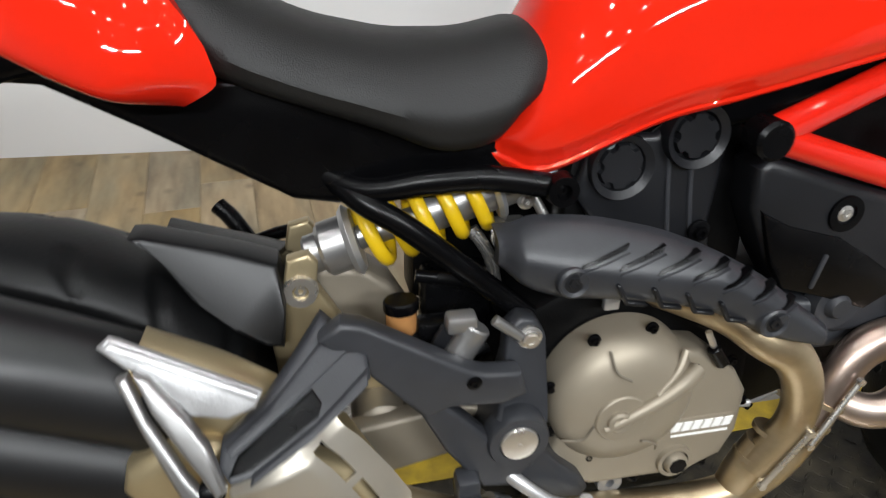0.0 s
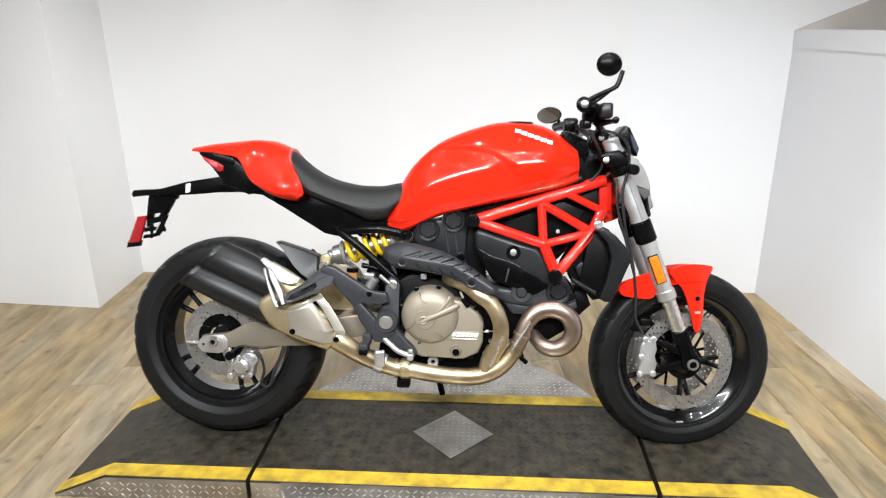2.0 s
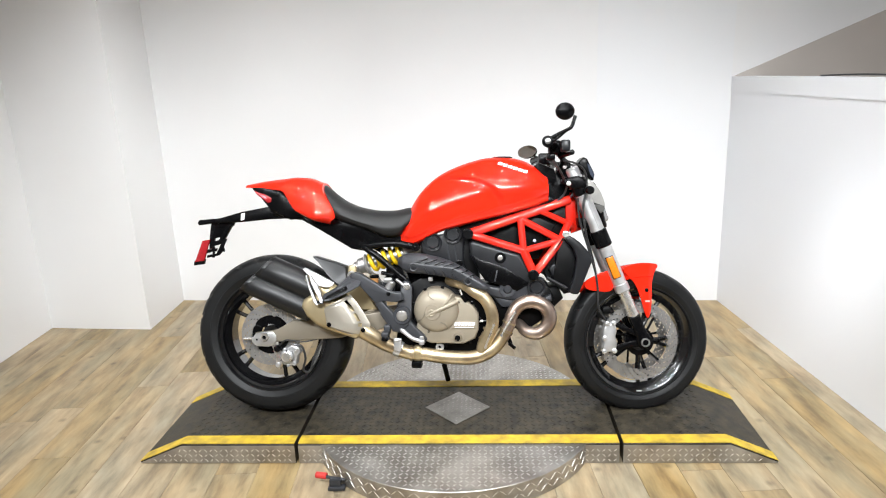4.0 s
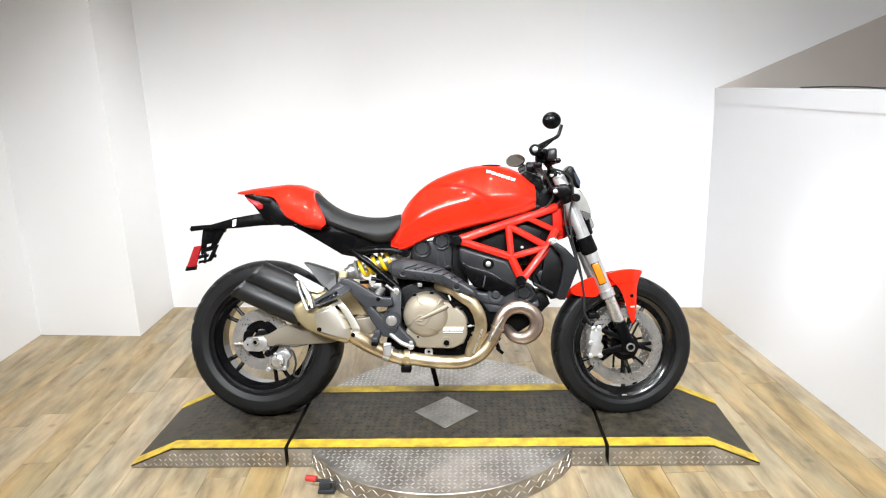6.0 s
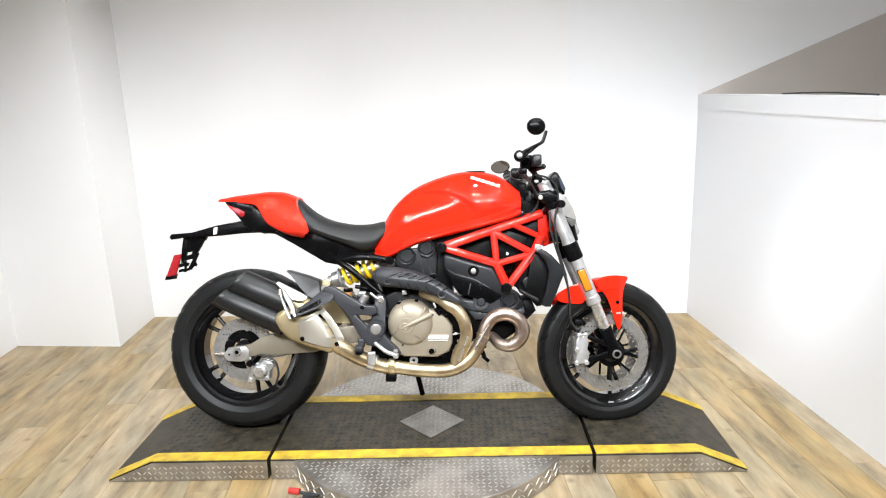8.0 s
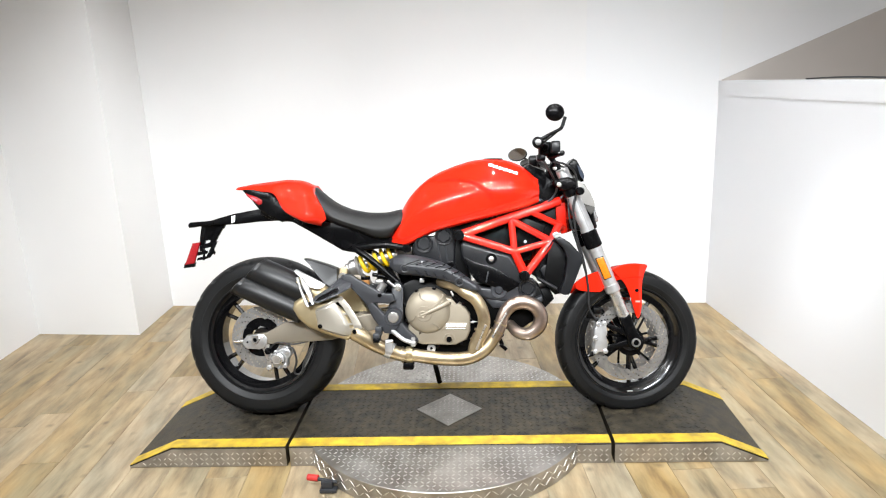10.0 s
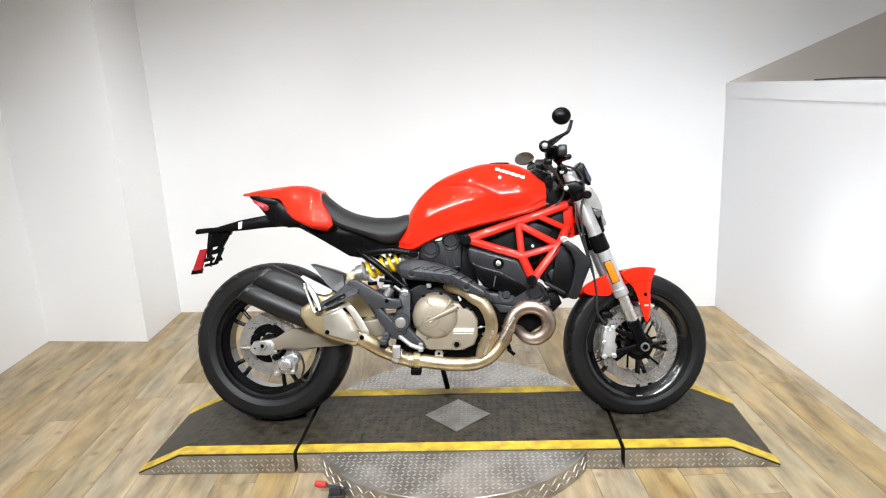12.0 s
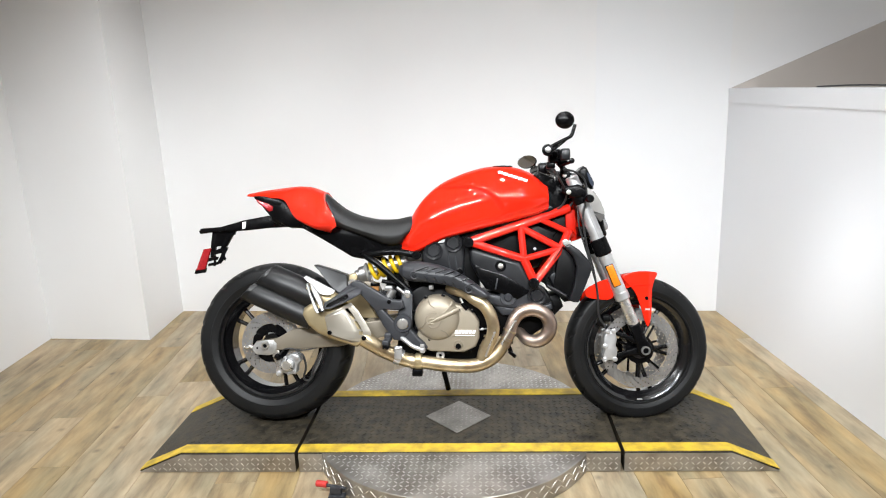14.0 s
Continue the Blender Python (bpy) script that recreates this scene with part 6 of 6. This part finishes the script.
# headlight and instrument
lamp_ob = part("headlight", loft(0.503, 0.590, [(0.503, 0.905), (0.53, 0.922), (0.55, 0.918), (0.57, 0.87), (0.580, 0.80), (0.590, 0.76)], [(0.503, 0.885), (0.52, 0.845), (0.54, 0.78), (0.555, 0.733), (0.575, 0.728), (0.590, 0.74)], [(0.503, 0.07), (0.54, 0.09), (0.57, 0.085), (0.590, 0.055)], 30, 36, 2.4), BLACK, bike, "rounded black headlight")
part("lens", loft(0.545, 0.598, [(0.545, 0.905), (0.575, 0.872), (0.590, 0.81), (0.598, 0.79)], [(0.545, 0.84), (0.57, 0.775), (0.585, 0.755), (0.598, 0.765)], [(0.545, 0.088), (0.575, 0.082), (0.598, 0.045)], 16, 36, 2.2), LENS, lamp_ob, "clear curved headlight lens")
for f in (flip, lambda bm: bm):
    part("side_shell", f(slab(rounded([(0.499, 0.920), (0.514, 0.929), (0.552, 0.893), (0.575, 0.846), (0.576, 0.826), (0.560, 0.832), (0.532, 0.842), (0.522, 0.86), (0.508, 0.89)], 3), -0.1, -0.07, 0.008, 3, y0b=lambda x, z: -0.1 + 0.5 * max(0, x - 0.545))), SHELL, lamp_ob, "silver grey headlight shell")
    part("side_strip", f(slab([(0.531, 0.838), (0.574, 0.828), (0.575, 0.812), (0.560, 0.798), (0.543, 0.818)], -0.096, -0.084, 0.005, 3)), SMOKED, lamp_ob, "smoked lamp strip")
part("turn_signal", join(tube([(0.49, -0.06, 0.885), (0.498, -0.12, 0.89), (0.502, -0.15, 0.89)], [0.012, 0.013, 0.015], 14), lathe([(-0.2, 0), (-0.2, 0.012), (-0.193, 0.0155), (-0.15, 0.0155), (-0.145, 0)], 20, (0.504, 0, 0.89))), BLACK, bike, "black stubby turn signal")
part("turn_signal", flip(join(tube([(0.49, -0.06, 0.885), (0.498, -0.12, 0.89), (0.502, -0.15, 0.89)], [0.012, 0.013, 0.015], 14), lathe([(-0.2, 0), (-0.2, 0.012), (-0.193, 0.0155), (-0.15, 0.0155), (-0.145, 0)], 20, (0.504, 0, 0.89)))), BLACK, bike, "black stubby turn signal")
dash = part("instrument_panel", slab([(0.470, 0.985), (0.499, 1.016), (0.512, 1.010), (0.540, 0.955), (0.538, 0.926), (0.522, 0.935), (0.50, 0.955)], -0.07, 0.07, 0.007, 3), BLACK, bike, "black backed instrument panel")
for f in (flip, lambda bm: bm):
    part("dash_flank", f(slab([(0.509, 0.996), (0.521, 0.984), (0.540, 0.949), (0.536, 0.930), (0.522, 0.950)], -0.076, -0.068, 0.003, 2)), SCREEN, dash, "blue-grey glossy flank")

# handlebar, levers, mirrors
bars = empty("handlebar")
bars.parent = bike
bars.matrix_local = pose(-0.003, 0, 0)
tagged(bars, "black handlebar with levers and round bar-end mirrors")


def inboard(bm):
    """Draws the near half of the bar in and up a little."""
    for v in bm.verts:
        out = max(0.0, -v.co.y - 0.05)
        v.co.y += out * 0.32
        v.co.x += 0.03 * out
        v.co.z += 0.05 * out
    return bm


for s in (0, 1):
    f = flip if s else inboard
    part("bar", f(tube([(0.435, 0.0, 0.985), (0.43, -0.08, 0.985), (0.415, -0.14, 1.0), (0.385, -0.22, 1.03), (0.365, -0.28, 1.033), (0.345, -0.36, 1.033)], 0.011, 14)), BLACK, bars, "black tapered bar")
    part("grip", f(tube([(0.372, -0.262, 1.033), (0.358, -0.31, 1.033), (0.342, -0.375, 1.033)], 0.0165, 18)), BLACK, bars, "black rubber grip")
    part("bar_end", f(rod((0.3425, -0.372, 1.035), (0.336, -0.403, 1.035), 0.0105, 20)), DISC_STEEL, bars, "pale grey bar end")
    part("control_pod", f(join(box(0.352, 0.40, -0.262, -0.212, 1.005, 1.055, 0.01), box(0.345, 0.378, -0.25, -0.225, 0.985, 1.01, 0.006), box(0.385, 0.42, -0.23, -0.18, 1.0, 1.03, 0.008))), BLACK, bars, "black switch pod")
    if not s:
        part("brake_reservoir", box(0.398, 0.432, -0.245, -0.195, 1.02, 1.062, 0.007), COVER, bars, "dark grey brake fluid reservoir")
    part("lever", f(join(tube([(0.395, -0.23, 0.998), (0.412, -0.27, 1.0), (0.425, -0.31, 1.0), (0.425, -0.36, 0.996), (0.423, -0.38, 0.996)], [0.009, 0.008, 0.0065, 0.0065, 0.009], 10), rod((0.423, -0.375, 0.996), (0.422, -0.392, 0.996), 0.0095))), BLACK, bars, "black hand lever")
    part("riser", f(slab([(0.405, 0.96), (0.415, 1.0), (0.44, 1.005), (0.455, 0.985), (0.45, 0.935), (0.42, 0.935)], -0.075, -0.045, 0.006)), BLACK, bars, "black bar riser")
    back = (lambda bm: moved(bm, pose(-0.078, 0, -0.062))) if s else (lambda bm: bm)
    stalk = part("mirror_stalk", back(f(join(tube([(0.342, -0.385, 1.04), (0.37, -0.395, 1.058), (0.409, -0.40, 1.076), (0.421, -0.40, 1.088), (0.432, -0.40, 1.122)], [0.009, 0.0062, 0.0062, 0.0065, 0.006], 10, 6), tube([(0.345, -0.385, 1.028), (0.375, -0.393, 1.049), (0.405, -0.40, 1.073)], 0.0045, 8), rod((0.339, -0.372, 1.035), (0.336, -0.396, 1.035), 0.0205, 22)))), BLACK, bars, "black cranked mirror arm")
    mir = Matrix.Translation((0.398, -0.405, 1.137)) @ pose(0, 0, 0, 0, 10, -75 if not s else -60)
    shell = lathe([(-0.012, 0.04), (-0.010, 0.043), (-0.004, 0.0435), (0.006, 0.038), (0.013, 0.026), (0.017, 0.012), (0.018, 0)], 40, (0, 0, 0), "X")
    for v in shell.verts:
        v.co.y *= 0.8 if not s else 1.1
        v.co.z *= 0.7
    head = part("mirror_shell", back(f(moved(shell, mir))), BLACK, stalk, "round black mirror housing")
    glass = lathe([(-0.0122, 0), (-0.0122, 0.04), (-0.011, 0.0405)], 40, (0, 0, 0), "X")
    for v in glass.verts:
        v.co.y *= 0.8 if not s else 1.1
        v.co.z *= 0.7
    part("mirror_glass", back(f(moved(glass, mir))), MIRROR, head, "mirror glass")
part("bar_bolt", bolt((0.43, -0.078, 0.975), 0.008, 0.006), STEEL, bars)
# cables
part("brake_line", join(tube([(0.405, -0.21, 1.0), (0.45, -0.19, 0.99), (0.49, -0.15, 0.96), (0.50, -0.135, 0.9), (0.487, -0.132, 0.82), (0.50, -0.13, 0.72), (0.528, -0.12, 0.62), (0.545, -0.115, 0.52), (0.55, -0.11, 0.44), (0.575, -0.11, 0.392)], 0.004, 8), tube([(0.47, -0.12, 0.86), (0.475, -0.125, 0.78), (0.51, -0.125, 0.66), (0.54, -0.12, 0.56)], 0.0035, 8)), CABLE, bike, "black brake hose down the fork")
part("clutch_cable", tube([(0.395, 0.2, 1.01), (0.45, 0.12, 1.0), (0.5, 0.0, 0.97), (0.48, -0.05, 0.90), (0.43, -0.06, 0.84)], 0.0045, 8), CABLE, bike)
part("control_cable", tube([(0.37, -0.22, 1.0), (0.40, -0.18, 0.955), (0.43, -0.1, 0.90), (0.40, -0.08, 0.85), (0.33, -0.06, 0.82)], 0.004, 8), CABLE, bike)

# side stand
part("side_stand", join(tube([(-0.08, 0.12, 0.26), (-0.065, 0.17, 0.18), (-0.045, 0.225, 0.075)], [0.012, 0.011, 0.011], 12), moved(box(-0.022, 0.022, -0.016, 0.016, -0.005, 0.005, 0.003), Matrix.Translation((-0.045, 0.232, 0.058)) @ pose(0, 0, 0, LEANS, 0, 0))), BLACK, bike, "black side stand")
part("stand_tip", join(rod((0.196, 0.02, 0.335), (0.222, 0.02, 0.268), 0.009), moved(box(-0.018, 0.018, -0.012, 0.012, -0.007, 0.007, 0.003), Matrix.Translation((0.226, 0.02, 0.262)) @ pose(0, 0, 0, 0, 40, 0)), rod((0.19, 0.02, 0.325), (0.228, 0.02, 0.308), 0.007)), BLACK, bike, "black hose ends below the engine")

# the machine is slim: draw its flanks in towards the middle
SLIM = 0.82
on_wheels = set(front_wheel.children_recursive) | set(rear_wheel.children_recursive) | set(bars.children_recursive)
for ob in bike.children_recursive:
    if ob.type == "MESH" and ob not in on_wheels:
        for v in ob.data.vertices:
            d = max(0.0, -v.co.y) * (1 - SLIM)
            v.co = (v.co.x + d * (v.co.x - 0.05) / 1.9, v.co.y * SLIM, v.co.z - d * 0.22)

# ---- small things ----
tagged(part("cable_strip", tube([(1.66, 0.75, LEDGE + 0.004), (1.675, 0.55, LEDGE + 0.009), (1.69, 0.35, LEDGE + 0.01), (1.705, 0.1, LEDGE + 0.004)], 0.0035, 8), CABLE), "thin black cable lying on the white half wall", "cable")

# ---- floor planks ----
PW, PL, GAP = 0.152, 1.22, 0.001
rng = random.Random(4)
TURN = pose(0, 0, 0, 0, 0, 4.6)
whole = {}


def plank_mesh(length):
    key = round(length, 2)
    if key not in whole:
        bm = box(0, PW - GAP, 0, key - GAP, -0.008, 0, 0.0008, 1)
        whole[key] = bpy.data.meshes.new("plank")
        bm.to_mesh(whole[key])
        bm.free()
        whole[key].materials.append(WOOD)
    return whole[key]


for i in range(29):
    x = -2.42 + i * PW
    y = -3.3 - rng.random() * PL
    end = (1.486 - 0.1306 * x) / 0.9927 + 0.02
    while y < end - 0.05:
        ob = new("plank", plank_mesh(min(PL, end - y)))
        ob.parent = floor
        ob.matrix_world = TURN @ pose(x, y, 0)
        y += PL
field = box(2.05, 4.25, -4.65, 1.3, -0.006, -0.001)
part("plank_field", field, WOOD, floor, kind="stuff", smooth=False)
part("plank_field", box(-2.6, 2.04, -4.65, -3.4, -0.006, -0.001), WOOD, floor, kind="stuff", smooth=False)
